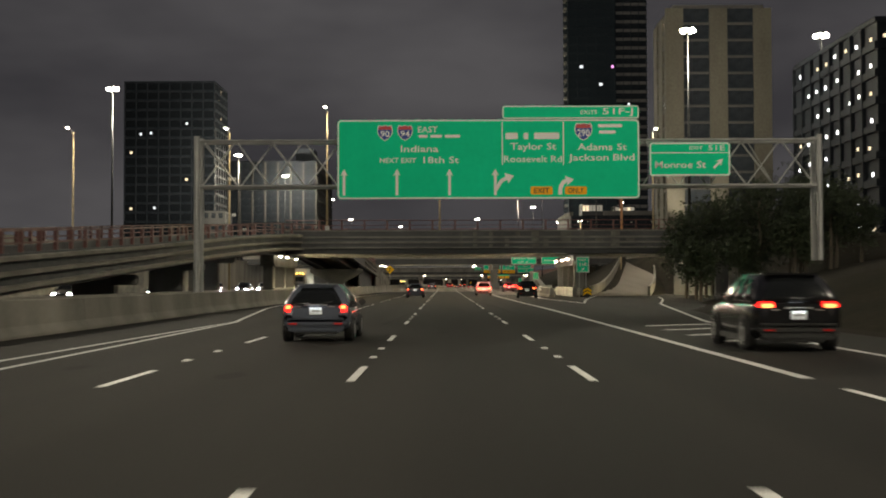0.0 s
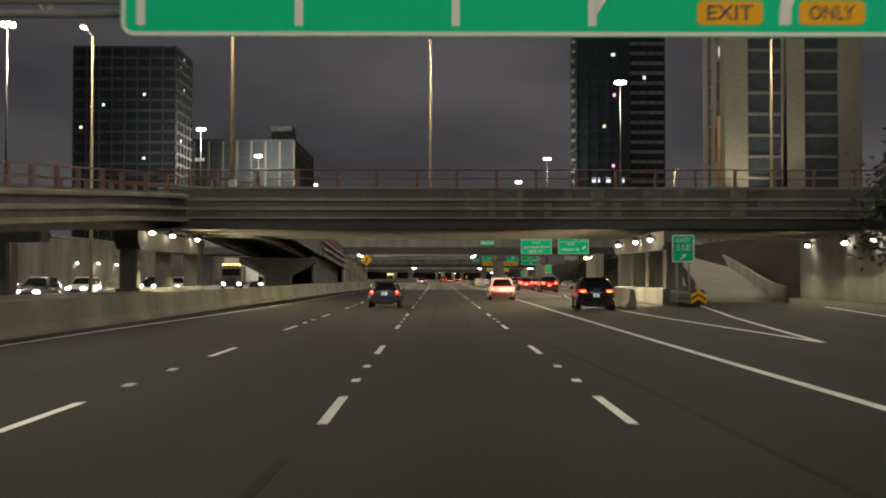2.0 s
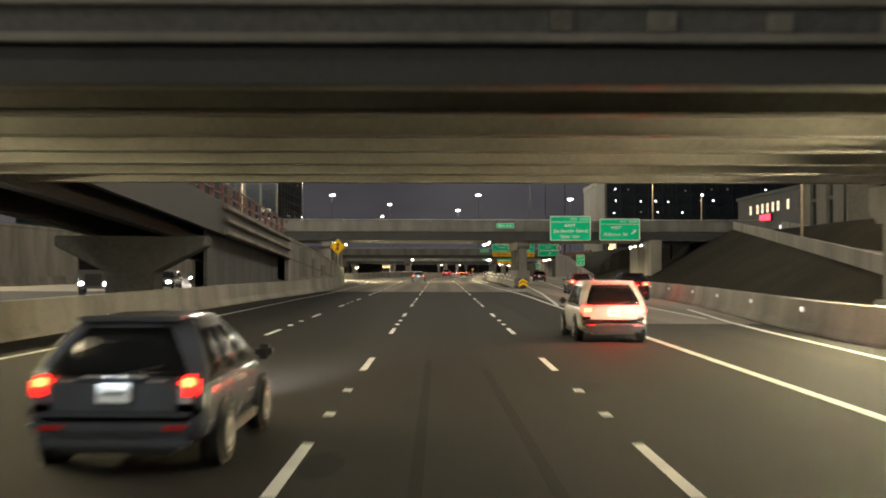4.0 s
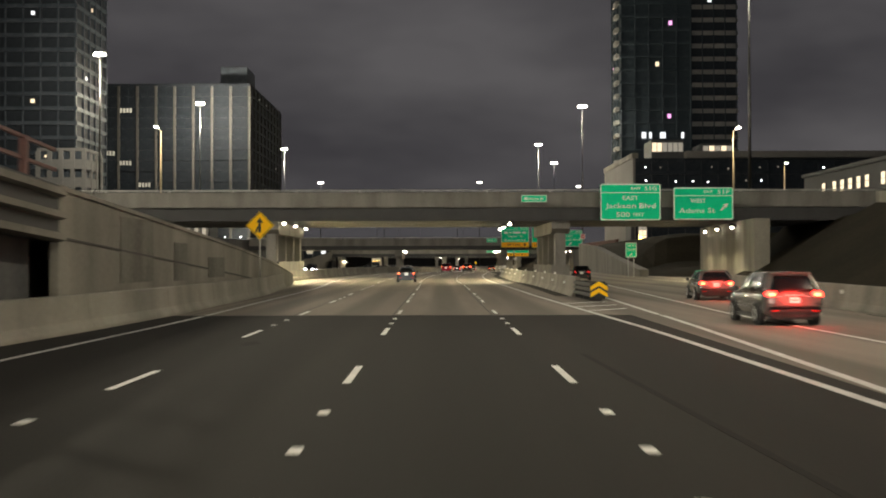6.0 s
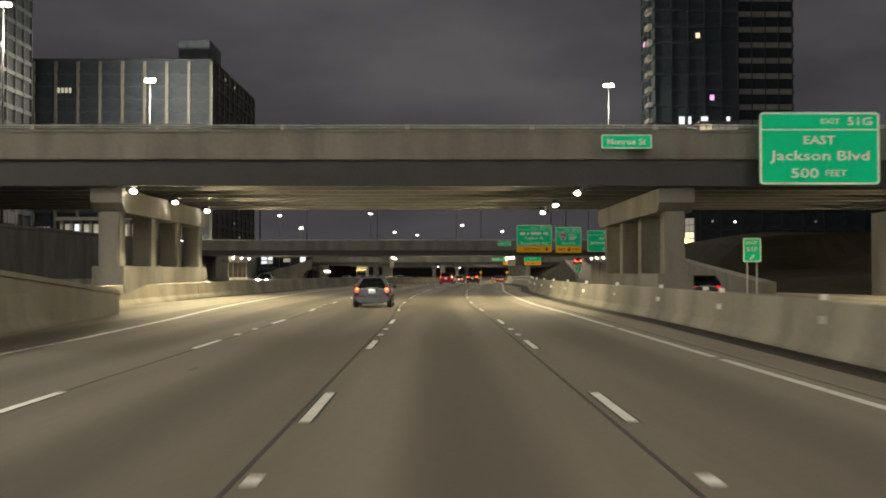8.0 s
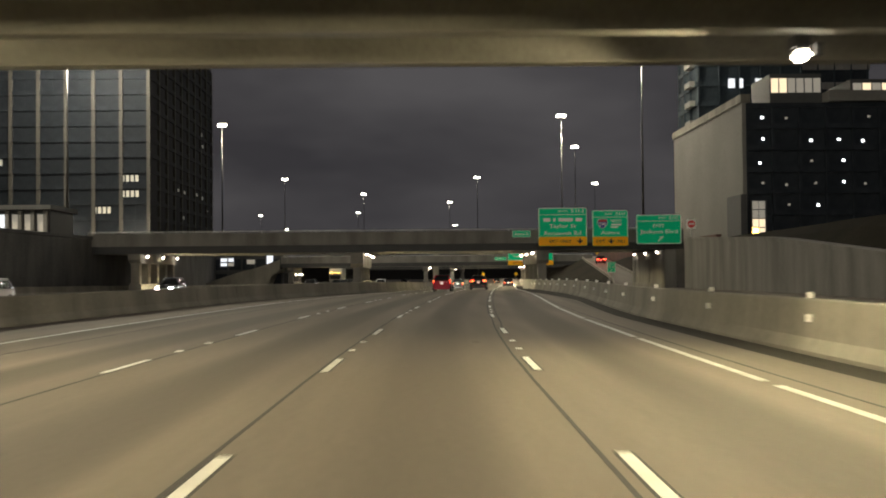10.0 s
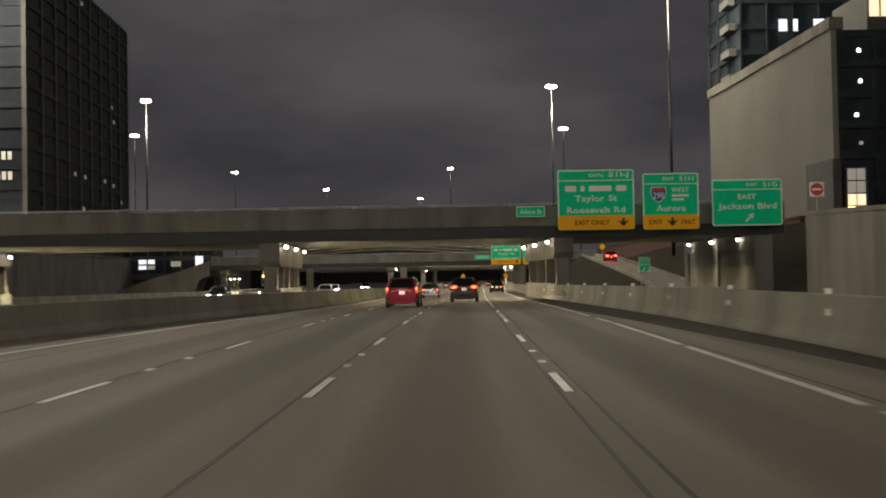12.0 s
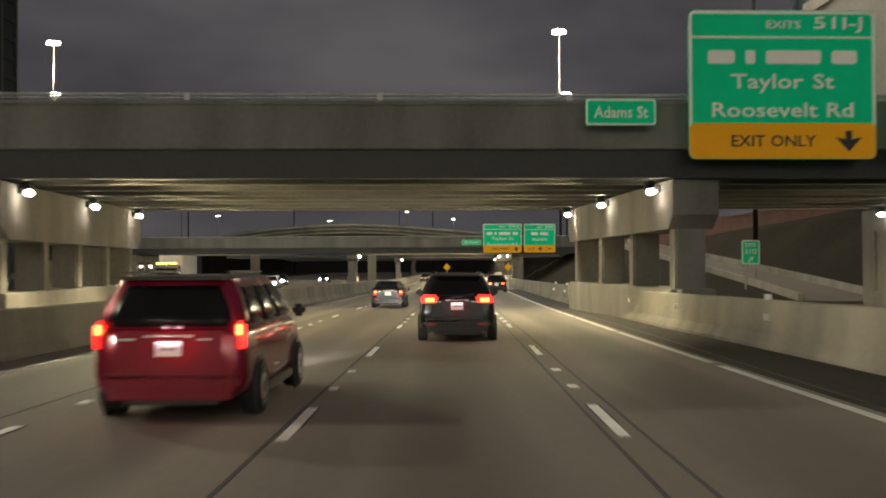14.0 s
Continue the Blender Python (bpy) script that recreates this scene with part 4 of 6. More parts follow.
arrow_slant(s2, 1.95, -0.3, 0.75)

s3 = tab_sign("overhead_sign", "green exit distance sign fixed to the bridge parapet", 15.05, 20.8, 5.82, 9.3, 266.6, "51G", 0.85)
lettering("EAST", 0.4, WHITE, s3, 0, 0.4, -0.012, 1.5)
lettering("Jackson Blvd", 0.46, WHITE, s3, 0, -0.42, -0.012, 4.75)
lettering("500", 0.46, WHITE, s3, -0.7, -1.18, -0.012, 1.3)
lettering("FEET", 0.3, WHITE, s3, 0.78, -1.18, -0.012, 1.0)
s4 = tab_sign("overhead_sign", "green street exit sign with a slanted arrow on the bridge", 22.0, 27.7, 5.85, 8.95, 266.6, "51F", 0.8)
lettering("WEST", 0.4, WHITE, s4, -0.5, 0.28, -0.012, 1.5)
lettering("Adams St", 0.46, WHITE, s4, -0.6, -0.65, -0.012, 3.4)
arrow_slant(s4, 2.0, -0.3, 0.8)


def street_name(words, x0, x1, z0, z1, y):
    s = sign_board("street_name_sign", "small green street name board on the bridge parapet", x0, x1, z0, z1, y, 0.1)
    lettering(words, (z1 - z0) * 0.42, WHITE, s, 0, 0, -0.012, (x1 - x0) * 0.76)
    part("bracket", boxes((-0.6, -0.52, 0.05, 1.45, -0.05, 0.05), (0.52, 0.6, 0.05, 1.45, -0.05, 0.05)), STEEL_GALV, s)


street_name("Monroe St", 7.6, 10.05, 7.6, 8.3, 267.2)
street_name("Adams St", 10.2, 12.45, 6.1, 6.95, 407.2)
street_name("Jackson", 16.0, 18.9, 4.9, 5.7, 545.2)


def exit_only_sign(x0, x1, z0, z1, y, code, lines, exits="EXIT", shield_no="", down_x=0.0, split=False):
    s = tab_sign("overhead_sign", "green exit sign with an amber exit only strip on the bridge", x0, x1, z0, z1, y, code, 0.85, exits)
    w, h = x1 - x0, z1 - z0
    strip = part("amber_strip", plate(bmesh.new(), rounded(w - 0.03, 1.12, 0.2), -0.016, 0.002), ORANGE, s, at=pose(0, 0, -h / 2 + 0.575))
    if split:
        lettering("EXIT", 0.36, BLACK, strip, -w * 0.27, 0, -0.022, 1.05)
        lettering("ONLY", 0.36, BLACK, strip, w * 0.3, 0, -0.022, 1.1)
    else:
        lettering("EXIT ONLY", 0.36, BLACK, strip, -w * 0.05, 0, -0.022, w * 0.45)
    poly(strip, "arrow", [(-0.1, 0.32), (0.1, 0.32), (0.1, 0.05), (0.42, 0.12), (0, -0.34), (-0.42, 0.12), (-0.1, 0.05)], BLACK, down_x, 0, -0.024, -0.015)
    z = h / 2 - 0.85 - 0.62
    for words, width in lines:
        if words:
            lettering(words, 0.46, WHITE, s, 0, z, -0.012, width)
        else:
            word_bars(s, 0, z, width, 0.42, 0.35)
        z -= 0.83
    return s


exit_only_sign(13.38, 19.36, 5.0, 9.68, 406.8, "51I-J", [("", [0.85, 0.3, 1.75, 0.8]), ("Taylor St", 3.3), ("Roosevelt Rd", 4.5)], "EXITS", "", 2.1)
s6 = exit_only_sign(20.0, 24.4, 4.95, 9.33, 406.8, "51H", [], "EXIT", "290", 0.1, True)
shield(s6, -0.95, 0.55, 1.15, "290")
lettering("WEST", 0.36, WHITE, s6, 0.75, 0.85, -0.012, 1.35)
word_bars(s6, 0.75, 0.42, [1.3], 0.17)
word_bars(s6, 0.55, 0.12, [0.9], 0.17)
lettering("Aurora", 0.46, WHITE, s6, 0, -0.55, -0.012, 2.3)
s7 = tab_sign("overhead_sign", "green exit sign with a slanted arrow on the bridge", 25.4, 30.95, 5.12, 8.75, 406.8, "51G", 0.8)
lettering("EAST", 0.38, WHITE, s7, 0, 0.45, -0.012, 1.4)
lettering("Jackson Blvd", 0.46, WHITE, s7, 0, -0.35, -0.012, 4.6)
arrow_slant(s7, 0.2, -1.15, 0.75)
exit_only_sign(19.2, 25.05, 3.72, 8.1, 544.8, "51I-J", [("", [0.85, 0.3, 1.75, 0.8]), ("Taylor St", 3.3), ("Roosevelt Rd", 4.5)], "EXITS", "", 2.1)
s9 = exit_only_sign(25.4, 30.2, 3.7, 8.05, 544.8, "51H", [("", [1.0, 1.2]), ("Aurora", 2.3)], "EXIT", "", 0.1, True)
for x, y, z, d, low in ((16.2, 266.66, 9.2, 1.3, 7.4), (19.4, 266.66, 9.2, 1.3, 7.4), (23.2, 266.66, 8.9, 1.3, 7.4), (26.0, 266.66, 8.9, 1.3, 7.4), (15, 406.86, 9.2, 1.15, 5.7), (18, 406.86, 9.2, 1.15, 5.7),
                        (21, 406.86, 8.9, 1.15, 5.7), (23.6, 406.86, 8.9, 1.15, 5.7), (26.6, 406.86, 8.4, 1.15, 5.7), (29.6, 406.86, 8.4, 1.15, 5.7), (20.6, 544.86, 7.9, 1.15, 4.9), (23.6, 544.86, 7.9, 1.15, 4.9), (27.8, 544.86, 7.9, 1.15, 4.9)):
    tagged(part("sign_bracket", boxes((x - 0.06, x + 0.06, y, y + 0.14, low - 0.6, z), (x - 0.05, x + 0.05, y + 0.13, y + d, low, low + 0.12), (x - 0.05, x + 0.05, y + 0.13, y + d, low + 0.9, low + 1.02)), STEEL_GALV),
           "galvanised steel bracket between a sign and a bridge", "bracket", "sign brackets")


def exit_post_sign(x, y, code, w=1.35, z0=2.55, z1=4.2):
    s = sign_board("exit_sign", "small green exit number sign with arrow on a steel post", x, x + w, z0, z1, y, 0.12)
    h = z1 - z0
    lettering("EXIT", 0.24, WHITE, s, 0, h * 0.3, -0.012, w * 0.6)
    lettering(code, 0.34, WHITE, s, 0, h * 0.03, -0.012, w * 0.62)
    arrow_slant(s, 0, -h * 0.29, 0.42)
    base = -(z0 + z1) / 2
    for u in (-0.35, 0.35):
        part("post", boxes((u - 0.05, u + 0.05, 0.055, 0.13, base, h / 2 - 0.1), bevel=0.01), STEEL_GALV, s)


exit_post_sign(13.35, 120.6, "51E")
exit_post_sign(22.4, 297, "51F", 1.35, 2.4, 4.2)
exit_post_sign(28.35, 448.7, "51G", 1.27, 1.72, 3.38)


def diamond_sign(label, x, y, z, half, ground_z=0.0, mark=True):
    root = thing("warning_sign", label, "sign", at=pose(x, y, z))
    d = [(0, -half), (half, 0), (0, half), (-half, 0)]
    part("panel", plate(bmesh.new(), d, 0, 0.04), YELLOW, root)
    part("border", ring_plate(bmesh.new(), [(0.94 * p, 0.94 * q) for p, q in d], [(0.88 * p, 0.88 * q) for p, q in d], -0.008, 0.002), BLACK, root)
    if mark:
        k = half
        poly(root, "merge_symbol", [(-0.1 * k, -0.5 * k), (0.08 * k, -0.5 * k), (0.08 * k, 0.2 * k), (0.26 * k, 0.16 * k), (0, 0.56 * k), (-0.26 * k, 0.16 * k), (-0.1 * k, 0.2 * k)], BLACK, 0, 0, -0.012, 0.002)
        poly(root, "merge_symbol", [(-0.36 * k, -0.5 * k), (-0.22 * k, -0.52 * k), (-0.14 * k, -0.3 * k), (-0.02 * k, -0.1 * k), (-0.02 * k, 0.06 * k), (-0.2 * k, -0.12 * k)], BLACK, 0, 0, -0.0125, 0.0015)
    part("post", rod(bmesh.new(), (0, 0.09, ground_z - z), (0, 0.09, half * 0.8), 0.05), STEEL_GALV, root)


diamond_sign("yellow diamond merge warning sign on a post behind the barrier", -11.25, 228, 4.2, 0.87)
diamond_sign("small yellow diamond warning sign on a post", 39, 532, 6.6, 0.7, 0, False)
diamond_sign("small yellow diamond warning sign on a post", 17.0, 491, 1.6, 0.42, -1.0, False)
diamond_sign("small yellow diamond warning sign on a post", 10.6, 491, 1.6, 0.42, -1.0, False)

reg = thing("regulatory_sign", "red and white disc sign on a post above the wall", "sign", at=pose(29.7, 396, 7.1))
part("panel", plate(bmesh.new(), rounded(1.0, 1.0, 0.08), 0, 0.03), WHITE, reg)
part("disc", plate(bmesh.new(), [(0.44 * math.cos(a * 0.3927), 0.44 * math.sin(a * 0.3927)) for a in range(16)], -0.012, 0.002), RED, reg)
bar(reg, 0, 0, 0.62, 0.14)
part("post", rod(bmesh.new(), (0, 0.07, -1.6), (0, 0.07, 0.4), 0.04), STEEL_GALV, reg)


# truss gantry that carries the great sign
gan = thing("sign_gantry", "galvanised box truss gantry across the motorway on tall posts", "gantry")
GY0, GY1, GZ0, GZ1, GX0, GX1 = 79.75, 81.15, 8.2, 11.35, -17.2, 25.2
for y in (GY0, GY1):
    for z in (GZ0, GZ1):
        part("chord", rod(bmesh.new(), (GX0 - 0.4, y, z), (GX1 + 0.4, y, z), 0.1, n=8), STEEL_GALV, gan)
n = 18
step = (GX1 - GX0) / n
for k in range(n):
    a, b = GX0 + step * k, GX0 + step * (k + 1)
    for y in (GY0, GY1):
        up = (k % 2 == 0) == (y == GY0)
        part("diagonal", rod(bmesh.new(), (a, y, GZ0 if up else GZ1), (b, y, GZ1 if up else GZ0), 0.055, n=6), STEEL_GALV, gan)
    if k % 2 == 0:
        part("strut", rod(bmesh.new(), (a, GY0, GZ0), (a, GY1, GZ0), 0.05, n=6), STEEL_GALV, gan)
        part("strut", rod(bmesh.new(), (a, GY0, GZ1), (a, GY1, GZ1), 0.05, n=6), STEEL_GALV, gan)
        part("strut", rod(bmesh.new(), (a, GY0, GZ1), (a + step, GY1, GZ0), 0.04, n=6), STEEL_GALV, gan)
for x in (GX0 - 0.35, GX1 + 0.35):
    for y in (GY0, GY1):
        part("post", rod(bmesh.new(), (x, y, 0 if x < 0 else 3.0), (x, y, GZ1 + 0.35), 0.2, n=14), STEEL_GALV, gan)
    for z in (1.5, 4.0, 6.5) if x < 0 else (5.0, 7.0):
        part("brace", rod(bmesh.new(), (x, GY0, z), (x, GY1, z + 1.6), 0.06, n=6), STEEL_GALV, gan)
for x in (-6.5, -2, 2.5, 7, 11.5, 15, 18):
    part("sign_mount", boxes((x - 0.05, x + 0.05, 79.36, 79.64, 7.5 if x < 13 else 8.7, 12.4 if x < 13 else 11.2)), STEEL_GALV, gan)


# ---- crash cushions with yellow chevron noses ----
def crash_cushion(x, y, length):
    root = thing("crash_cushion", "dark steel crash cushion with a yellow and black chevron nose", "cushion", at=pose(x, y, 0))
    part("nose", boxes((-0.42, 0.42, 0, 0.35, 0.12, 0.98), bevel=0.1), BLACK, root)
    for z in (0.2, 0.52):
        poly(root, "chevron", [(-0.42, z), (-0.42, z + 0.2), (0, z + 0.46), (0.42, z + 0.2), (0.42, z), (0, z + 0.24)], YELLOW, 0, 0, -0.012, 0.004)
    for s in (-1, 1):
        for z in (0.32, 0.58, 0.82):
            part("side_rail", boxes((s * 0.36 - 0.04, s * 0.36 + 0.04, 0.36, length, z - 0.1, z + 0.08), bevel=0.025), STEEL_DARK, root)
    k = 1.1
    while k < length:
        part("frame_post", boxes((-0.3, 0.3, k - 0.05, k + 0.05, 0, 0.92), bevel=0.01), STEEL_DARK, root)
        k += 1.2


crash_cushion(7.45, 213.4, 7.2)
crash_cushion(14.0, 116.6, 5.6)


# ---- lamps ----
def light(kind, name, loc, watts, colour, radius, target=None, angle=None, blend=0.5):
    la = bpy.data.lights.new(name, kind)
    la.energy, la.color, la.shadow_soft_size = watts, colour, radius
    if kind == "SPOT":
        la.spot_size, la.spot_blend = radians(angle), blend
    ob = new(name, la)
    ob.matrix_basis = look(loc, target) if target else Matrix.Translation(loc)
    return ob


mast_head = None


def high_mast(x, y, h=45.0, z0=0.0, watts=1.0):
    root = thing("high_mast_lamp", "tall steel high-mast floodlight with a lit lamp ring", "street lamp", "high mast lamps", pose(x, y, z0))
    part("pole", rod(bmesh.new(), (0, 0, 0), (0, 0, h - 0.2), 0.27, 0.10, 12), MAST_STEEL, root, smooth=True)
    head = part("lamp_ring", lathe(bmesh.new(), [(0.7, h - 0.5), (0.8, h - 0.4), (0.8, h - 0.2), (0.25, h + 0.15)], "z", 16), MAST_STEEL, root)
    for k in range(6):
        a = k * math.pi / 3
        c, s = math.cos(a), math.sin(a)
        part("luminaire", lathe(bmesh.new(), [(0.10, 0.28), (0.26, 0.18), (0.34, 0.0), (0.28, -0.2), (0.12, -0.3)], "z", 12), LAMP_W, head, smooth=True, at=pose(0.95 * c, 0.95 * s, h - 0.38))
    if watts:
        light("POINT", "mast_light", (x - math.copysign(2.4, x), y - 1.0, z0 + h - 1.1), MAST_WATTS * watts, (1.0, 0.90, 0.68), 1.1)


# The last four masts are unseen, added to light the sign faces and road.
for row in ((-67, 230, 41), (-73.3, 405.7, 47.3), (-67.2, 480.6, 46.9), (-58.8, 594.8, 45.3), (-75.3, 655.2, 44.6), (-63.7, 778), (-34, 876), (37.5, 178, 41), (59.5, 182, 41), (40, 306), (40.6, 482.8, 46.2),
            (37, 583, 45.6), (50.1, 655.7), (22, 776), (13, 950), (80, 815), (-119, 1086), (-132, 1337), (-48, 1057), (-44, 1446), (-22, 1558), (24, 1270), (70, 1420), (-66, 90, 43), (36, 20, 43), (-30, -60, 43), (38, -70, 43)):
    x, y, *h = row
    zb = ground_height(x, y)
    power = 0.0 if y > 620 or x == 59.5 else 0.5 if x == 37.5 else 0.25 if y == 482.8 else 0.22 if (x, y) == (40, 306) else 0.85 if y == 405.7 else 1.25 if y == 230 else 0.5 if (x, y) == (36, 20) else 0.6 if (x, y) == (-66, 90) else 0.95 if y < 100 else 1.0
    high_mast(x, y, (h[0] if h else 45.0) - zb, zb, power)


# Beige tint stands in for sodium light on the poles.
POLE_WARM = material("warm_tinted_lamp_pole", (0.27, 0.215, 0.125), (0.42, 0.34, 0.21), 0.6, coarse=0.4, fine=5, bump=0.05)


def street_lamp(x, y, z0, top, lit=True, arm=2.2, way=-1):
    root = thing("street_lamp", "steel street lamp on the bridge with a lit head", "street lamp", "bridge street lamps", pose(x, y, z0))
    h = top - z0
    part("pole", rod(bmesh.new(), (0, 0, 0), (0, 0, h), 0.13, 0.08, 10), POLE_WARM, root, smooth=True)
    part("base", boxes((-0.22, 0.22, -0.22, 0.22, 0, 0.5), bevel=0.04), STEEL_GALV, root)
    part("arm", rod(bmesh.new(), (0, 0, h - 0.05), (0, way * arm, h + 0.25), 0.05, 0.04, 8), STEEL_GALV, root)
    hd = part("lamp_head", boxes((-0.2, 0.2, way * arm - 0.4, way * arm + 0.4, h + 0.18, h + 0.36), bevel=0.06), STEEL_GALV, root)
    part("lens", boxes((-0.16, 0.16, way * arm - 0.34, way * arm + 0.34, h + 0.1, h + 0.19), bevel=0.03), LAMP_W, hd)
    if lit:
        light("POINT", "street_light", (x, y + way * arm, z0 + h - 0.15), STREET_WATTS, (1.0, 0.84, 0.58), 0.3)


for x, y in ((-45, 138), (-26.4, 139), (-12.9, 122.45), (-1.0, 140.2), (25.0, 140.2)):
    street_lamp(x, y, 0.0 if x < -18 else 7.1 if y < 130 else 5.4, 19.8)
for x in (-32, 34):
    street_lamp(x, 289.0 if x < 0 else 291, 7.3 if x < 0 else 6.9, 17.0)
street_lamp(47.8, 317, ground_height(47.8, 317) - 0.05, 15.3, False, 1.0)
street_lamp(31, 205, ground_height(31, 205), 15.5, True, 2.0)


def pier_lamp(x, y, z, side, watts=1.0):
    """A floodlight on a short bracket; side: +1 when it faces to the right."""
    root = thing("wall_lamp", "lit white floodlight bracketed to a bridge pier", "wall lamp", "pier lamps", pose(x, y, z))
    part("bracket", boxes((-0.3 * side - 0.05, -0.3 * side + 0.1, -0.05, 0.05, -0.12, 0.12)), STEEL_DARK, root)
    part("housing", boxes((-0.18, 0.12, -0.25, 0.25, -0.02, 0.26), bevel=0.05), STEEL_DARK, root)
    part("lens", boxes((-0.13, 0.17, -0.17, 0.17, -0.2, -0.015), bevel=0.07), LAMP_P, root)
    light("SPOT", "pier_light", (x + 0.8 * side, y, z - 0.35), PIER_WATTS * watts, (1.0, 0.84, 0.48), 0.12, (x + 4.5 * side, y, z - 4.3), 158, 0.35)


for y in (124, 129.5, 137.3):
    pier_lamp(-18.12, y, 4.5, 1, 2.8)
for y in (125, 130.3, 137.6):
    pier_lamp(12.85, y, 4.1, -1, 3.0)
for y in (126.8, 132, 140):
    pier_lamp(27.6, y, 4.15, -1, 1.0)
for y in (268.6, 277.6, 286.8):
    pier_lamp(-15.22, y, 5.75, 1, 2.6)
for y in (268.55, 279.0, 286.9):
    pier_lamp(6.6, y, 5.66, -1, 1.6)
for x, y in ((28.4, 270), (29.0, 278.5), (29.7, 287)):
    pier_lamp(x, y, 5.35, -1, 1.1)
for y in (410, 418.8, 427.4):
    pier_lamp(-7.85, y, 4.3, 1, 2.2)
    pier_lamp(12.9, y, 4.3, -1, 1.1)
for y in (548, 555, 562):
    pier_lamp(-32.65, y, 2.0, 1, 5)
for y in (549, 562):
    pier_lamp(0.35, y, 3.4, 1, 6)
    pier_lamp(23.35, y, 3.4, -1, 6)
# Unseen lamps, added to brighten the dark viaduct beyond the far bridge.
for y in (644, 657):
    pier_lamp(8.85, y, 3.4, 1, 6)
    pier_lamp(32.15, y, 3.4, -1, 6)
for y in (410.5, 419, 427.5):
    pier_lamp(-35.3, y, 4.3, 1, 3.5)
for y in (412, 420, 428):
    pier_lamp(28.9, y, 4.3, -1, 0.4)

for y in (199, 208, 217):
    pier_lamp(-46.2, y, 3.5, 1, 1.5)

orange_post = thing("sign_post", "slender rusty orange post with a torn red banner", "post", at=pose(21.4, 141.85, 0))
part("post", rod(bmesh.new(), (0, 0, 7.1), (0, 0, 14.2), 0.17, 0.13, 10), material("rusty_orange_paint", (0.30, 0.13, 0.06), (0.45, 0.23, 0.12), 0.7, fine=6), orange_post, smooth=True)
part("banner", boxes((-0.32, -0.14, -0.03, 0.03, 10.6, 13.2), bevel=0.02), STEEL_RED, orange_post)


# ---- vehicles ----
def loft(bm, rings):
    vs = [[bm.verts.new(p) for p in r] for r in rings]
    n = len(rings[0])
    for a, b in zip(vs, vs[1:]):
        for k in range(n):
            j = (k + 1) % n
            bm.faces.new((a[k], b[k], b[j], a[j]))
    bm.faces.new(vs[0]), bm.faces.new(vs[-1][::-1])
    bmesh.ops.recalc_face_normals(bm, faces=bm.faces[:])
    return bm


def mirror_ring(pts, y):
    """A closed ring from right-hand (x, z) points, bottom to top."""
    return [(x, y, z) for x, z in pts] + [(-x, y, z) for x, z in pts[::-1]]


def lerp(a, b, t):
    return tuple(p + (q - p) * t for p, q in zip(a, b))


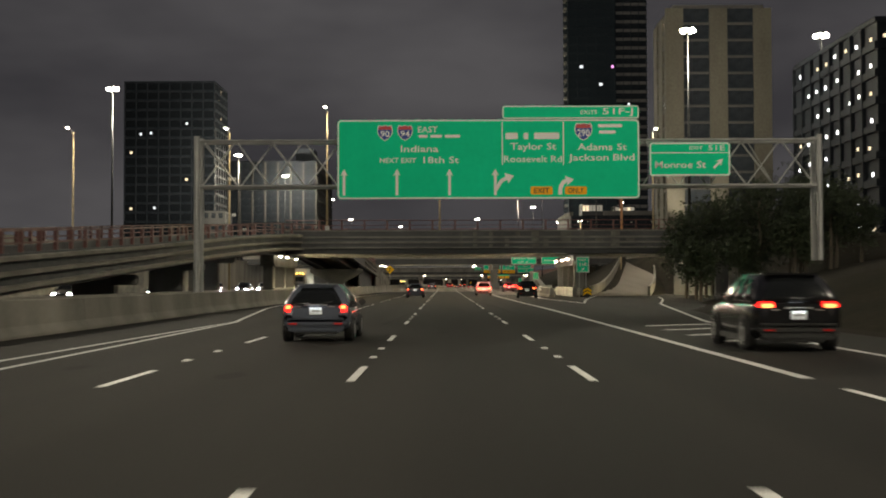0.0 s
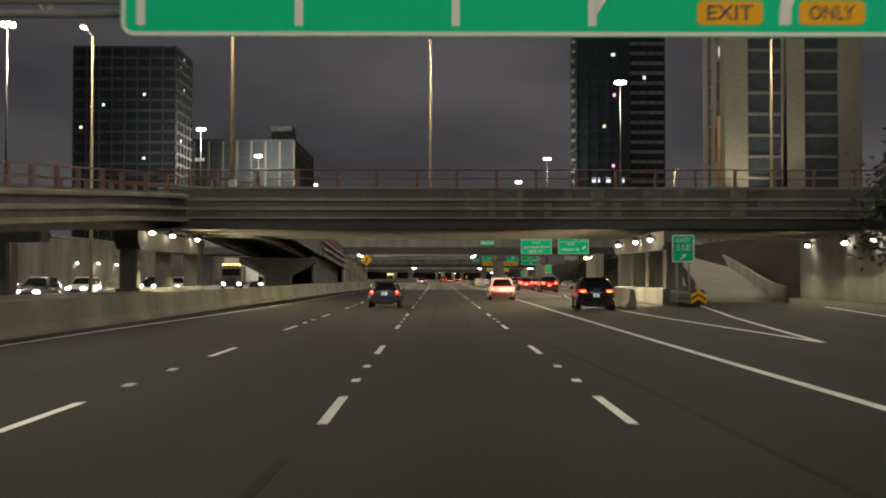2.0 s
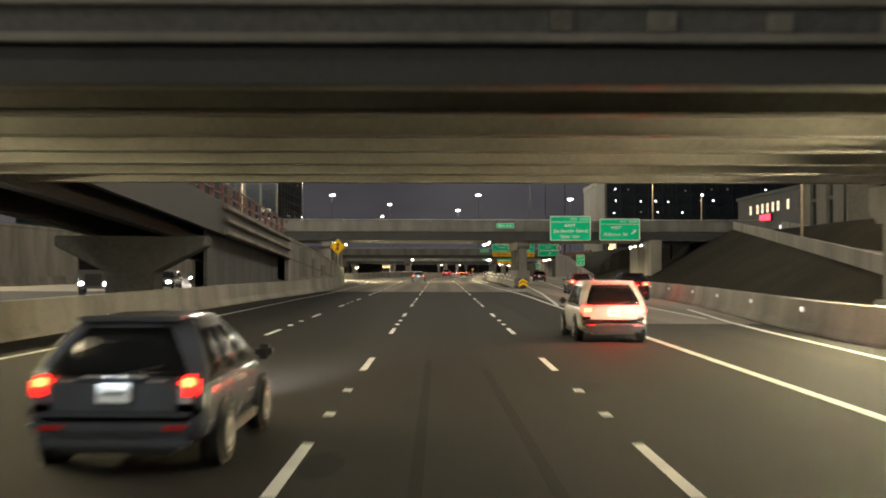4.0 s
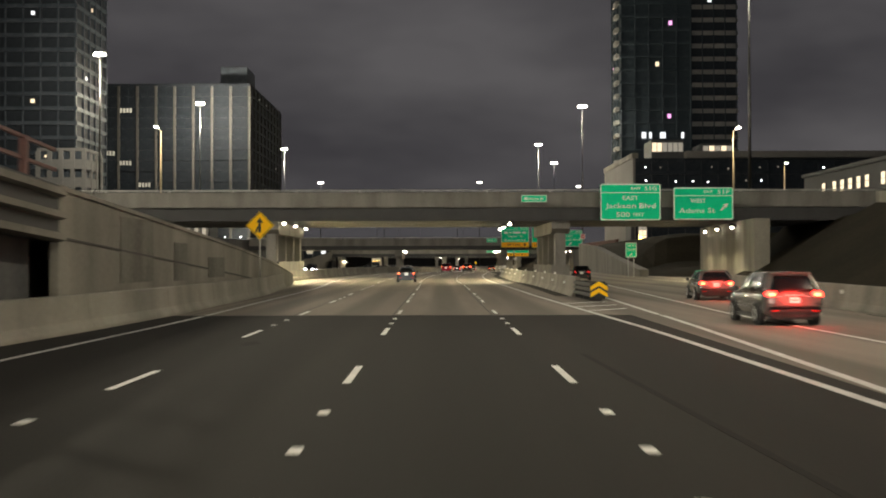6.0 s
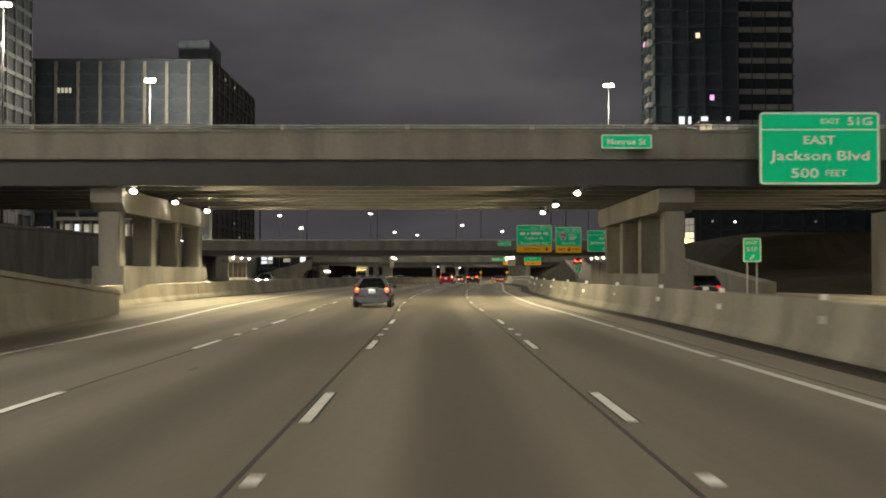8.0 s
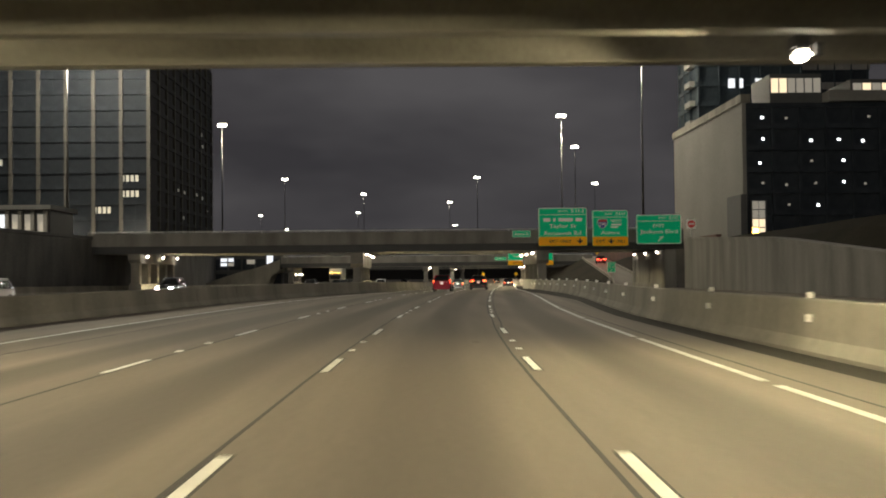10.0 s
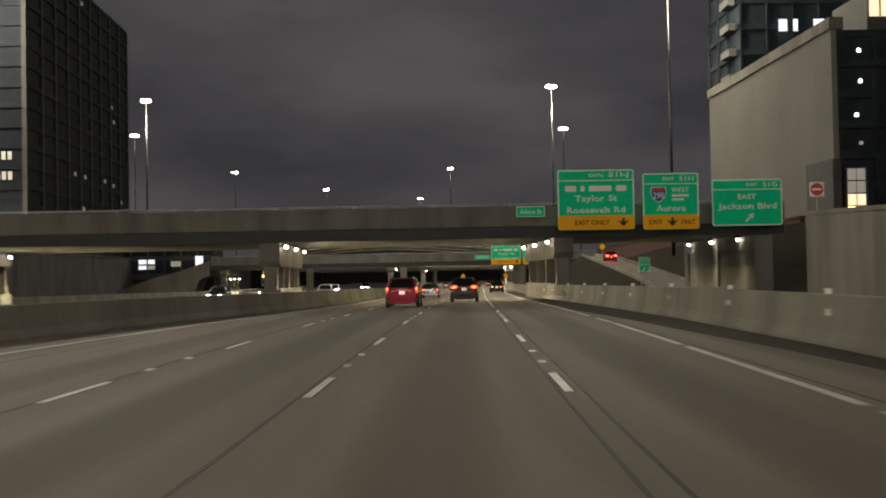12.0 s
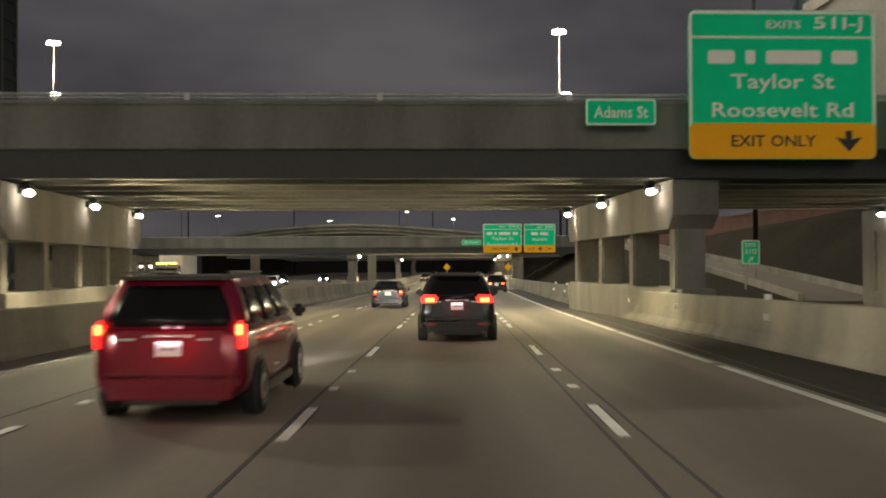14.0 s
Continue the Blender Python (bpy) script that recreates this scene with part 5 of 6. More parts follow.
def vehicle(name, label, category, paint, m, L=4.6, W=1.86, H=1.68, belt=1.02, hood=1.5, rake=0.35, front_rake=0.75, lamps=((0.62, 0.86, 0.34, 0.24),), lit=TAIL, core=True,
            front=False, roof_bars=False, wheel=0.34, brake_bar=True, tall_lamps=False, trim=None, group="", bumper=None, narrow=0.76, plate_z=0.78, core_mat=None, reflectors=True, glass=(0.07, 0.93, 0.10, 0.92), plate_lamp=False, beam=0, dark_top=False, glow=0):
    """Rear at y = 0, front at y = L. lamps: x, z, width, height of each right-hand tail lamp."""
    root = thing(name, label, category, group, m)
    hw = W / 2
    trim = trim or TRIM
    hood_z = belt - 0.04

    def ring(y, zb, zt, f, tuck=0.05):
        w = hw * f
        return mirror_ring([(0.0, zb), (w * 0.8, zb), (w * 0.95, zb + 0.08), (w, zb + 0.24), (w * 1.0, zt - 0.26), (w * 0.985, zt - 0.1), (w * 0.95, zt - 0.02), (w * 0.88, zt), (0.0, zt + 0.012)], y)
    body = bmesh.new()
    loft(body, [ring(0.0, 0.44, belt - 0.10, 0.84), ring(0.02, 0.38, belt - 0.04, 0.91), ring(0.07, 0.33, belt - 0.01, 0.955), ring(0.2, 0.28, belt, 0.985), ring(0.7, 0.24, belt, 1.0), ring(L * 0.5, 0.22, belt - 0.01, 1.0),
                ring(L - hood, 0.22, belt - 0.03, 0.995), ring(L - 0.7, 0.24, hood_z - 0.06, 0.975), ring(L - 0.22, 0.27, hood_z - 0.16, 0.93), ring(L - 0.05, 0.34, hood_z - 0.26, 0.86), ring(L, 0.42, hood_z - 0.34, 0.8)])
    part("body", body, paint, root, smooth=True)
    # cabin: curved sides that lean in towards a crowned roof
    b0, b1 = 0.05, L - hood + 0.1
    wb, wt = hw * 0.965, hw * narrow
    zr = H - 0.06
    t0, t1 = b0 + rake, b1 - front_rake

    def level(v):
        """Half-width, rear and front edge, corner radius and height at v of the way up."""
        return wb + (wt - wb) * v ** 1.6, b0 + rake * v ** 1.35, b1 - front_rake * v, 0.17 + 0.07 * v, belt - 0.03 + (zr - belt + 0.03) * v

    def rear_at(t, v):
        """t from -1 to 1 across the back, past that round the corners."""
        w, ya, yb, q, z = level(v)
        if abs(t) <= 1:
            return Vector((t * (w - q), ya - 0.05 * (1 - t * t), z))
        g = radians(90 * (abs(t) - 1))
        return Vector((math.copysign(w - q + q * math.sin(g), t), ya + q * (1 - math.cos(g)), z))

    def front_at(t, v):
        w, ya, yb, q, z = level(v)
        if abs(t) <= 1:
            return Vector((t * (w - q), yb + 0.1 * (1 - t * t), z))
        g = radians(90 * (abs(t) - 1))
        return Vector((math.copysign(w - q + q * math.sin(g), t), yb - q * (1 - math.cos(g)), z))

    def side_at(s, t, v):
        w, ya, yb, q, z = level(v)
        return Vector((s * (w + 0.02 * math.sin(math.pi * t)), ya + q + t * (yb - ya - 2 * q), z))

    def cab_ring(v, inset_by=0.0, lift=0.0):
        pts = [rear_at(t, v) for t in np.linspace(-1, 2, 11)] + [side_at(1, t, v) for t in np.linspace(0.1, 0.9, 8)] + [front_at(t, v) for t in np.linspace(2, -2, 14)] + [side_at(-1, t, v) for t in np.linspace(0.9, 0.1, 8)] + [rear_at(t, v) for t in np.linspace(-2, -1.3, 3)]
        mid = Vector((0, (t0 + t1) / 2, 0))
        out = []
        for p in pts:
            d = Vector((p.x, p.y - mid.y, 0))
            k = max(0.0, 1 - inset_by / max(d.length, 0.01))
            out.append((d.x * k, mid.y + d.y * k, p.z + lift))
        return out
    cab = loft(bmesh.new(), [cab_ring(v) for v in (0, 0.2, 0.4, 0.6, 0.8, 0.93, 1.0)] + [cab_ring(1.0, 0.035, 0.028), cab_ring(1.0, 0.16, 0.048), cab_ring(1.0, 0.4, 0.06)])
    part("cabin", cab, paint, root, smooth=True)

    def pane(name, at, u0, u1, v0, v1, nu=8, nv=5, away=None):
        """A curved pane a little proud of the cabin."""
        g = bmesh.new()
        us, vs = np.linspace(u0, u1, nu), np.linspace(v0, v1, nv)
        outer, inner = [], []
        for v in vs:
            row, back = [], []
            for u in us:
                p = at(u, v)
                e, f = at(u + 0.02, v) - at(u - 0.02, v), at(u, min(v + 0.03, 1)) - at(u, v - 0.03)
                n = e.cross(f).normalized()
                if n.dot(away) < 0:
                    n = -n
                row.append(g.verts.new(p + n * 0.008))
                back.append(g.verts.new(p - n * 0.02))
            outer.append(row)
            inner.append(back)
        for i in range(nv - 1):
            for j in range(nu - 1):
                g.faces.new((outer[i][j], outer[i][j + 1], outer[i + 1][j + 1], outer[i + 1][j]))
        rim = [(0, j) for j in range(nu)] + [(i, nu - 1) for i in range(1, nv)] + [(nv - 1, j) for j in range(nu - 2, -1, -1)] + [(i, 0) for i in range(nv - 2, 0, -1)]
        for (i, j), (k, l) in zip(rim, rim[1:] + rim[:1]):
            g.faces.new((outer[i][j], inner[i][j], inner[k][l], outer[k][l]))
        bmesh.ops.recalc_face_normals(g, faces=g.faces[:])
        part(name, g, GLASS, root, smooth=True)
    wide = 1.0 + 1.2 * (glass[1] - 0.9)
    pane("rear_window", rear_at, -wide, wide, max(0.07, glass[2]), min(0.9, glass[3]), 12, 6, Vector((0, -1, 0.3)))
    pane("windscreen", front_at, -1.25, 1.25, 0.08, 0.93, 10, 5, Vector((0, 1, 0.3)))
    for s in (-1, 1):
        for u0, u1 in ((0.02, 0.27), (0.30, 0.58), (0.61, 0.93)):
            pane("side_window", lambda t, v, s=s: side_at(s, t, v), u0, u1, 0.1, 0.86, 4, 4, Vector((s, 0, 0)))
    # bumper, plate, tail gate
    part("bumper", boxes((-hw * 0.9, hw * 0.9, -0.07, 0.2, 0.36, 0.58), bevel=0.07), bumper or trim, root)
    part("bumper_lip", boxes((-hw * 0.8, hw * 0.8, -0.03, 0.3, 0.26, 0.37), bevel=0.03), bumper or trim, root)
    part("bumper_step", boxes((-hw * 0.84, hw * 0.84, -0.1, 0.1, 0.565, 0.6), bevel=0.016), bumper or trim, root)
    part("under_tray", boxes((-hw * 0.62, hw * 0.62, 0.02, 0.5, 0.2, 0.262), bevel=0.02), TRIM, root)
    gate = part("tail_gate", boxes((-hw * 0.70, hw * 0.70, -0.025, 0.1, 0.58, belt - 0.04), bevel=0.03), paint, root)
    part("plate_recess", boxes((-0.19, 0.19, -0.034, -0.02, plate_z - 0.105, plate_z + 0.11), bevel=0.006), trim if not plate_lamp else paint, gate)
    plate_ob = part("number_plate", boxes((-0.16, 0.16, -0.046, -0.03, plate_z - 0.09, plate_z + 0.09), bevel=0.006), PLATE, gate)
    part("plate_bar", boxes((-0.10, 0.10, -0.05, -0.045, plate_z - 0.02, plate_z + 0.018)), ALU, plate_ob)
    if plate_lamp:
        for u in (-0.08, 0.08):
            part("plate_lamp", boxes((u - 0.04, u + 0.04, -0.10, -0.06, plate_z + 0.118, plate_z + 0.130), bevel=0.003), PLATE_LAMP, gate)
    part("handle_strip", boxes((-0.3, 0.3, -0.05, -0.02, plate_z + 0.135, plate_z + 0.165), bevel=0.008), RIM, gate)
    if plate_lamp:
        part("lamp_hood", boxes((-0.2, 0.2, -0.125, -0.11, plate_z + 0.105, plate_z + 0.15), bevel=0.006), paint, gate)
    for u in (-0.52, 0.46):
        part("badge", boxes((u * hw - 0.09, u * hw + 0.09, -0.034, -0.02, plate_z + 0.10, plate_z + 0.122), bevel=0.004), RIM, gate)
    part("wiper", rod(bmesh.new(), (0.0, 0.02, belt + 0.04), (0.42, 0.06, belt + 0.12), 0.012, n=6), TRIM, root)
    for s in (-1, 1):
        for x, z, w, h in lamps:
            ob = part("tail_lamp", boxes((s * x - w / 2, s * x + w / 2, -0.03, 0.2, z - h / 2, z + h / 2), bevel=0.05), lit, root, "lit red tail lamp")
            if core:
                part("lamp_core", boxes((s * x - w * 0.28, s * x + w * 0.3, -0.038, -0.015, z - h * (0.26 if w > h else -0.05), z + h * (0.24 if w > h else 0.4)), bevel=min(w, h) * 0.2), core_mat or TAIL_CORE, ob)
        if reflectors:
            part("rear_reflector", boxes((s * hw * 0.66 - 0.11, s * hw * 0.66 + 0.11, -0.085, -0.06, 0.44, 0.485), bevel=0.006), REFLEX, root)
        part("mirror", boxes((s * (hw + 0.10) - 0.10, s * (hw + 0.10) + 0.10, b1 - 0.45, b1 - 0.30, belt - 0.02, belt + 0.16), bevel=0.05), TRIM, root)
        part("door_handle", boxes((s * (hw * 0.995) - 0.02, s * (hw * 0.995) + 0.02, L * 0.42, L * 0.42 + 0.2, belt - 0.16, belt - 0.12), bevel=0.008), RIM, root)
        part("sill", boxes((s * (hw - 0.04) - 0.03, s * (hw - 0.04) + 0.03, 1.15, L - 1.3, 0.2, 0.32), bevel=0.015), trim, root)
        if roof_bars:
            part("roof_bar", rod(bmesh.new(), (s * wt * 0.86, t0 + 0.2, H + 0.04), (s * wt * 0.86, t1 - 0.3, H + 0.04), 0.022, n=6), TRIM, root)
        for yc in (0.85, L - 0.92):
            wx = s * (hw - 0.11)
            arch = part("wheel_arch", lathe(bmesh.new(), [(wheel + 0.06, -0.02), (wheel + 0.06, 0.02)], "x", 24), TRIM, root, at=pose(s * (hw - 0.005), yc, wheel))
            wh = part("wheel", lathe(bmesh.new(), [(wheel * 0.66, -0.12), (wheel * 0.92, -0.125), (wheel, -0.09), (wheel, 0.09), (wheel * 0.92, 0.125), (wheel * 0.66, 0.12)], "x", 24), RUBBER, root, "black tyre", True,
                      at=pose(wx + s * 0.04, yc, wheel))
            part("rim", lathe(bmesh.new(), [(wheel * 0.2, 0.10), (wheel * 0.3, 0.13), (wheel * 0.58, 0.115), (wheel * 0.65, 0.128), (wheel * 0.65, 0.05)] if s > 0 else
                              [(wheel * 0.65, -0.05), (wheel * 0.65, -0.128), (wheel * 0.58, -0.115), (wheel * 0.3, -0.13), (wheel * 0.2, -0.10)], "x", 20), RIM, wh)
    if brake_bar:
        part("high_brake_lamp", boxes((-0.2, 0.2, t0 - 0.03, t0 + 0.04, zr - 0.03, zr + 0.005), bevel=0.008), lit if core and brake_bar == "lit" else RED, root)
    part("spoiler", boxes((-wt * 0.9, wt * 0.9, t0 - 0.12, t0 + 0.2, zr + 0.01, zr + 0.055), bevel=0.02), TRIM if dark_top else paint, root)
    if dark_top:
        part("roof_panel", loft(bmesh.new(), [cab_ring(1.0, 0.02, 0.006), cab_ring(1.0, 0.04, 0.036), cab_ring(1.0, 0.17, 0.058), cab_ring(1.0, 0.4, 0.07)]), TRIM, root, smooth=True)
    if glow:
        light("POINT", "brake_light", m @ Vector((0, -0.45, 0.95)), glow, (1.0, 0.03, 0.02), 0.35)
    if beam:
        light("SPOT", "head_light", m @ Vector((0, L + 0.12, 0.7)), beam, (1.0, 0.95, 0.85), 0.3, m @ Vector((0, L + 9, 0.0)), 32, 1.0)
    if front:
        for s in (-1, 1):
            part("head_lamp", boxes((s * hw * 0.68 - 0.2, s * hw * 0.68 + 0.2, L - 0.16, L + 0.03, 0.55, 0.77), bevel=0.06), HEAD, root, "lit white head lamp")
        part("grille", boxes((-hw * 0.42, hw * 0.42, L - 0.1, L + 0.02, 0.42, 0.64), bevel=0.03), TRIM, root)
    return root


P_BLACK = car_paint("black_car_paint", (0.008, 0.008, 0.010))
P_DARK = car_paint("dark_grey_car_paint", (0.014, 0.014, 0.018))
P_BLUE = car_paint("blue_grey_car_paint", (0.12, 0.135, 0.175))
P_RED = car_paint("dark_red_car_paint", (0.27, 0.011, 0.034), 0.25, 0.4)
P_SILVER = car_paint("silver_car_paint", (0.17, 0.165, 0.16))
P_WHITE = car_paint("white_car_paint", (0.55, 0.55, 0.54), 0.3, 0.0)

vehicle("hatchback", "blue-grey compact hatchback with lit tail lamps on the asphalt", "car", P_BLUE, pose(-3.4, 116.3, 0), 4.2, 1.74, 1.47, 0.90, 1.2, 0.55, 0.85,
        ((0.69, 0.82, 0.2, 0.24),), TAIL, True, wheel=0.31, bumper=P_BLUE, narrow=0.66, plate_lamp=True, beam=7000)
vehicle("suv", "black compact utility car with lit tail lamps", "car", P_BLACK, pose(7.5, 110.6, 0, 0, 0, -3), 4.6, 1.88, 1.68, 1.06, 1.35, 0.5, 0.85,
        ((0.66, 0.98, 0.42, 0.16),), TAIL, True, wheel=0.36, brake_bar=False, narrow=0.68, plate_lamp=True, beam=7000)
vehicle("hatchback", "blue-grey compact hatchback with lit tail lamps on the asphalt", "car", P_BLUE, pose(-3.66, 29.4, 0), 4.2, 1.74, 1.47, 0.90, 1.2, 0.55, 0.85,
        ((0.69, 0.82, 0.2, 0.24),), TAIL, True, wheel=0.31, bumper=P_BLUE, narrow=0.66, plate_lamp=True)
vehicle("suv", "black compact utility car with lit tail lamps", "car", P_BLACK, pose(7.05, 24.7, 0, 0, 0, -1), 4.6, 1.88, 1.68, 1.06, 1.35, 0.5, 0.85,
        ((0.66, 0.98, 0.42, 0.16),), TAIL, True, wheel=0.36, brake_bar=False, narrow=0.68, plate_lamp=True)
vehicle("silver_car", "silver car braking with bright red lamps in the collector lane", "car", P_SILVER, pose(10.3, 192, 0), 4.5, 1.82, 1.62, 1.0, 1.35, 0.4, 0.8,
        ((0.68, 0.95, 0.34, 0.2),), BRAKE, True, core_mat=BRAKE_CORE, brake_bar="lit", glow=60)
vehicle("sedan", "silver car braking with red lamps further along the collector lane", "car", P_SILVER, pose(13.3, 214, 0, 0, 0, -5), 4.6, 1.82, 1.5, 0.95, 1.3, 0.6, 0.8, ((0.66, 0.85, 0.34, 0.18),), BRAKE, True, core_mat=BRAKE_CORE, brake_bar="lit", glow=50)
vehicle("sedan", "dark car with dim tail lamps under the bridge", "car", P_DARK, pose(14.2, 274, 0, 0, 0, -5), 4.6, 1.82, 1.5, 0.95, 1.3, 0.6, 0.8, ((0.66, 0.85, 0.34, 0.16),), TAIL_DIM, False)
vehicle("suv", "dark utility car braking with bright red lamps in the collector lane", "car", P_DARK, pose(11.5, 175.5, 0), 4.6, 1.88, 1.68, 1.06, 1.35, 0.5, 0.85,
        ((0.66, 1.0, 0.40, 0.2),), BRAKE, True, core_mat=BRAKE_CORE, wheel=0.36, brake_bar="lit", narrow=0.70, glow=60)
vehicle("suv", "dark car braking with bright red lamps on the climbing exit ramp", "car", P_DARK, pose(36.6, 510, 3.55, 2.9, 0, -4.2), 4.6, 1.88, 1.68, 1.06, 1.35, 0.5, 0.85,
        ((0.66, 1.0, 0.44, 0.3),), BRAKE, True, core_mat=BRAKE_CORE, brake_bar="lit", glow=50)
vehicle("sedan", "pale silver car braking with red lamps beyond the ramp bridge", "car", P_WHITE, pose(4.2, 135.8, 0), 4.6, 1.82, 1.62, 0.95, 1.3, 0.6, 0.8, ((0.68, 0.86, 0.36, 0.2),), BRAKE, True, core_mat=BRAKE_CORE, brake_bar="lit", plate_lamp=True, glow=60)
vehicle("hatchback", "small grey hatchback with dim tail lamps nearing the street bridge", "car", P_BLUE, pose(-3.35, 266, 0), 4.2, 1.74, 1.47, 0.90, 1.2, 0.55, 0.85,
        ((0.69, 0.82, 0.2, 0.24),), TAIL, True, wheel=0.31, bumper=P_BLUE, narrow=0.66, plate_lamp=True)
vehicle("hatchback", "small dark hatchback with lit tail lamps beyond the red minivan", "car", P_DARK, pose(cx(433) - 3.6, 433, fall(435), 0, 0, -3.9), 4.2, 1.74, 1.47, 0.90, 1.2, 0.55, 0.85,
        ((0.68, 0.80, 0.22, 0.26),), TAIL, True, wheel=0.31, bumper=P_DARK, narrow=0.66)
vehicle("minivan", "dark grey minivan with glowing amber-red tail lamps in the lane ahead", "car", P_DARK, pose(5.7, 400.8, fall(402), 0, 0, -3.7), 5.1, 1.95, 1.74, 1.12, 1.15, 0.30, 0.95,
        ((0.70, 1.08, 0.44, 0.25),), TAIL, True, roof_bars=True, wheel=0.35, brake_bar=False, plate_z=0.92, core_mat=TAIL_AMBER, glass=(0.02, 0.98, 0.04, 0.98), plate_lamp=True, narrow=0.70, beam=5000, dark_top=True, glow=1.5)
vehicle("minivan", "dark red minivan with tall lit tail lamps and roof bars", "car", P_RED, pose(1.22, 385.4, fall(387), 0, 0, -3.7), 5.15, 1.9, 1.75, 1.13, 1.15, 0.24, 0.95,
        ((0.85, 1.02, 0.12, 0.38),), TAIL, True, roof_bars=True, wheel=0.35, brake_bar=False, bumper=P_RED, plate_z=0.88, reflectors=False, glass=(0.015, 0.985, 0.03, 0.985), plate_lamp=True, narrow=0.76, beam=3500, dark_top=True, glow=1.5)
for x, y, p, kind, lab in ((cx(480) + 3.6, 480, P_DARK, "suv", "distant dark car with lit tail lamps"), (cx(530) - 3.5, 530, P_SILVER, "sedan", "distant pale car with lit tail lamps"),
                           (cx(600), 600, P_BLACK, "suv", "distant black car with lit tail lamps"), (cx(612) + 3.6, 612, P_SILVER, "sedan", "distant silver car with lit tail lamps"),
                           (cx(590) - 7, 585, P_BLUE, "sedan", "distant blue-grey car with lit tail lamps")):
    vehicle(kind, lab, "car", p, pose(x, y, fall(y), 0, 0, -4), lit=TAIL, group="distant cars")
for x, y, p, lab in ((-27, 168, P_WHITE, "white oncoming car with lit head lamps"), (-31.5, 176, P_DARK, "dark oncoming car with lit head lamps"), (-24.5, 205, P_SILVER, "silver oncoming car with lit head lamps"),
                     (-31, 250, P_BLACK, "black oncoming car with lit head lamps"), (-27, 330, P_WHITE, "pale oncoming car with lit head lamps"), (-20.5, 452, P_SILVER, "silver oncoming car with bright head lamps"),
                     (-24, 470, P_DARK, "dark oncoming car with bright head lamps"), (-20, 520, P_WHITE, "white oncoming car with head lamps"), (-24, 560, P_BLACK, "black oncoming car with head lamps"),
                     (-28, 110, P_DARK, "dark oncoming car with lit head lamps"), (-31, 92, P_SILVER, "silver oncoming car with lit head lamps"), (-19.5, 590, P_DARK, "dark oncoming car with head lamps"), (-17.5, 436, P_SILVER, "silver oncoming car with bright head lamps"), (-24.5, 440, P_BLACK, "black oncoming car with bright head lamps"), (-15.5, 462, P_WHITE, "white oncoming car with bright head lamps"), (-28, 130, P_SILVER, "silver oncoming car with lit head lamps"), (-31, 150, P_WHITE, "white oncoming car with lit head lamps"), (-35, 141, P_DARK, "dark oncoming car with lit head lamps"), (-27.5, 372, P_DARK, "dark oncoming car with lit head lamps")):
    vehicle("oncoming_car", lab, "car", p, pose(x + sh(y), y + 4.6, fall(y + 3), 0, 0, 180 - (3.5 if y > 320 else 0)), front=True, lit=TAIL_DIM, core=False, group="oncoming cars", beam=7000 if y in (436, 440, 462, 452, 130, 205, 372, 168, 176, 250) else 0)


def lorry(x, y, label):
    root = thing("lorry", label, "lorry", at=pose(x, y, fall(y)))
    part("cargo_box", boxes((-1.25, 1.25, 2.6, 12, 1.1, 3.9), bevel=0.05), P_WHITE, root)
    part("cab", boxes((-1.15, 1.15, 0, 2.4, 0.5, 3.0), bevel=0.18), P_SILVER, root)
    part("windscreen", boxes((-1.0, 1.0, -0.02, 0.1, 1.75, 2.6), bevel=0.04), GLASS, root)
    part("grille", boxes((-0.6, 0.6, -0.04, 0.1, 0.7, 1.5), bevel=0.03), TRIM, root)
    part("chassis", boxes((-0.5, 0.5, 2.4, 12, 0.7, 1.09)), TRIM, root)
    for u in (-0.9, -0.45, 0, 0.45, 0.9):
        part("marker_lamp", boxes((u - 0.09, u + 0.09, -0.03, 0.2, 3.0, 3.12), bevel=0.02), MARKER, root)
    for s in (-1, 1):
        part("head_lamp", boxes((s * 0.85 - 0.15, s * 0.85 + 0.15, -0.04, 0.1, 0.75, 0.95), bevel=0.03), HEAD, root)
        for yc in (0.9, 8.8, 10.1):
            part("wheel", lathe(bmesh.new(), [(0.3, -0.14), (0.5, -0.15), (0.5, 0.15), (0.3, 0.14)], "x", 18), RUBBER, root, at=pose(s * 1.02, yc, 0.5))


lorry(-24.0, 184, "pale oncoming lorry with amber roof markers")
lorry(-18.5, 492, "pale oncoming lorry with amber roof markers far off")


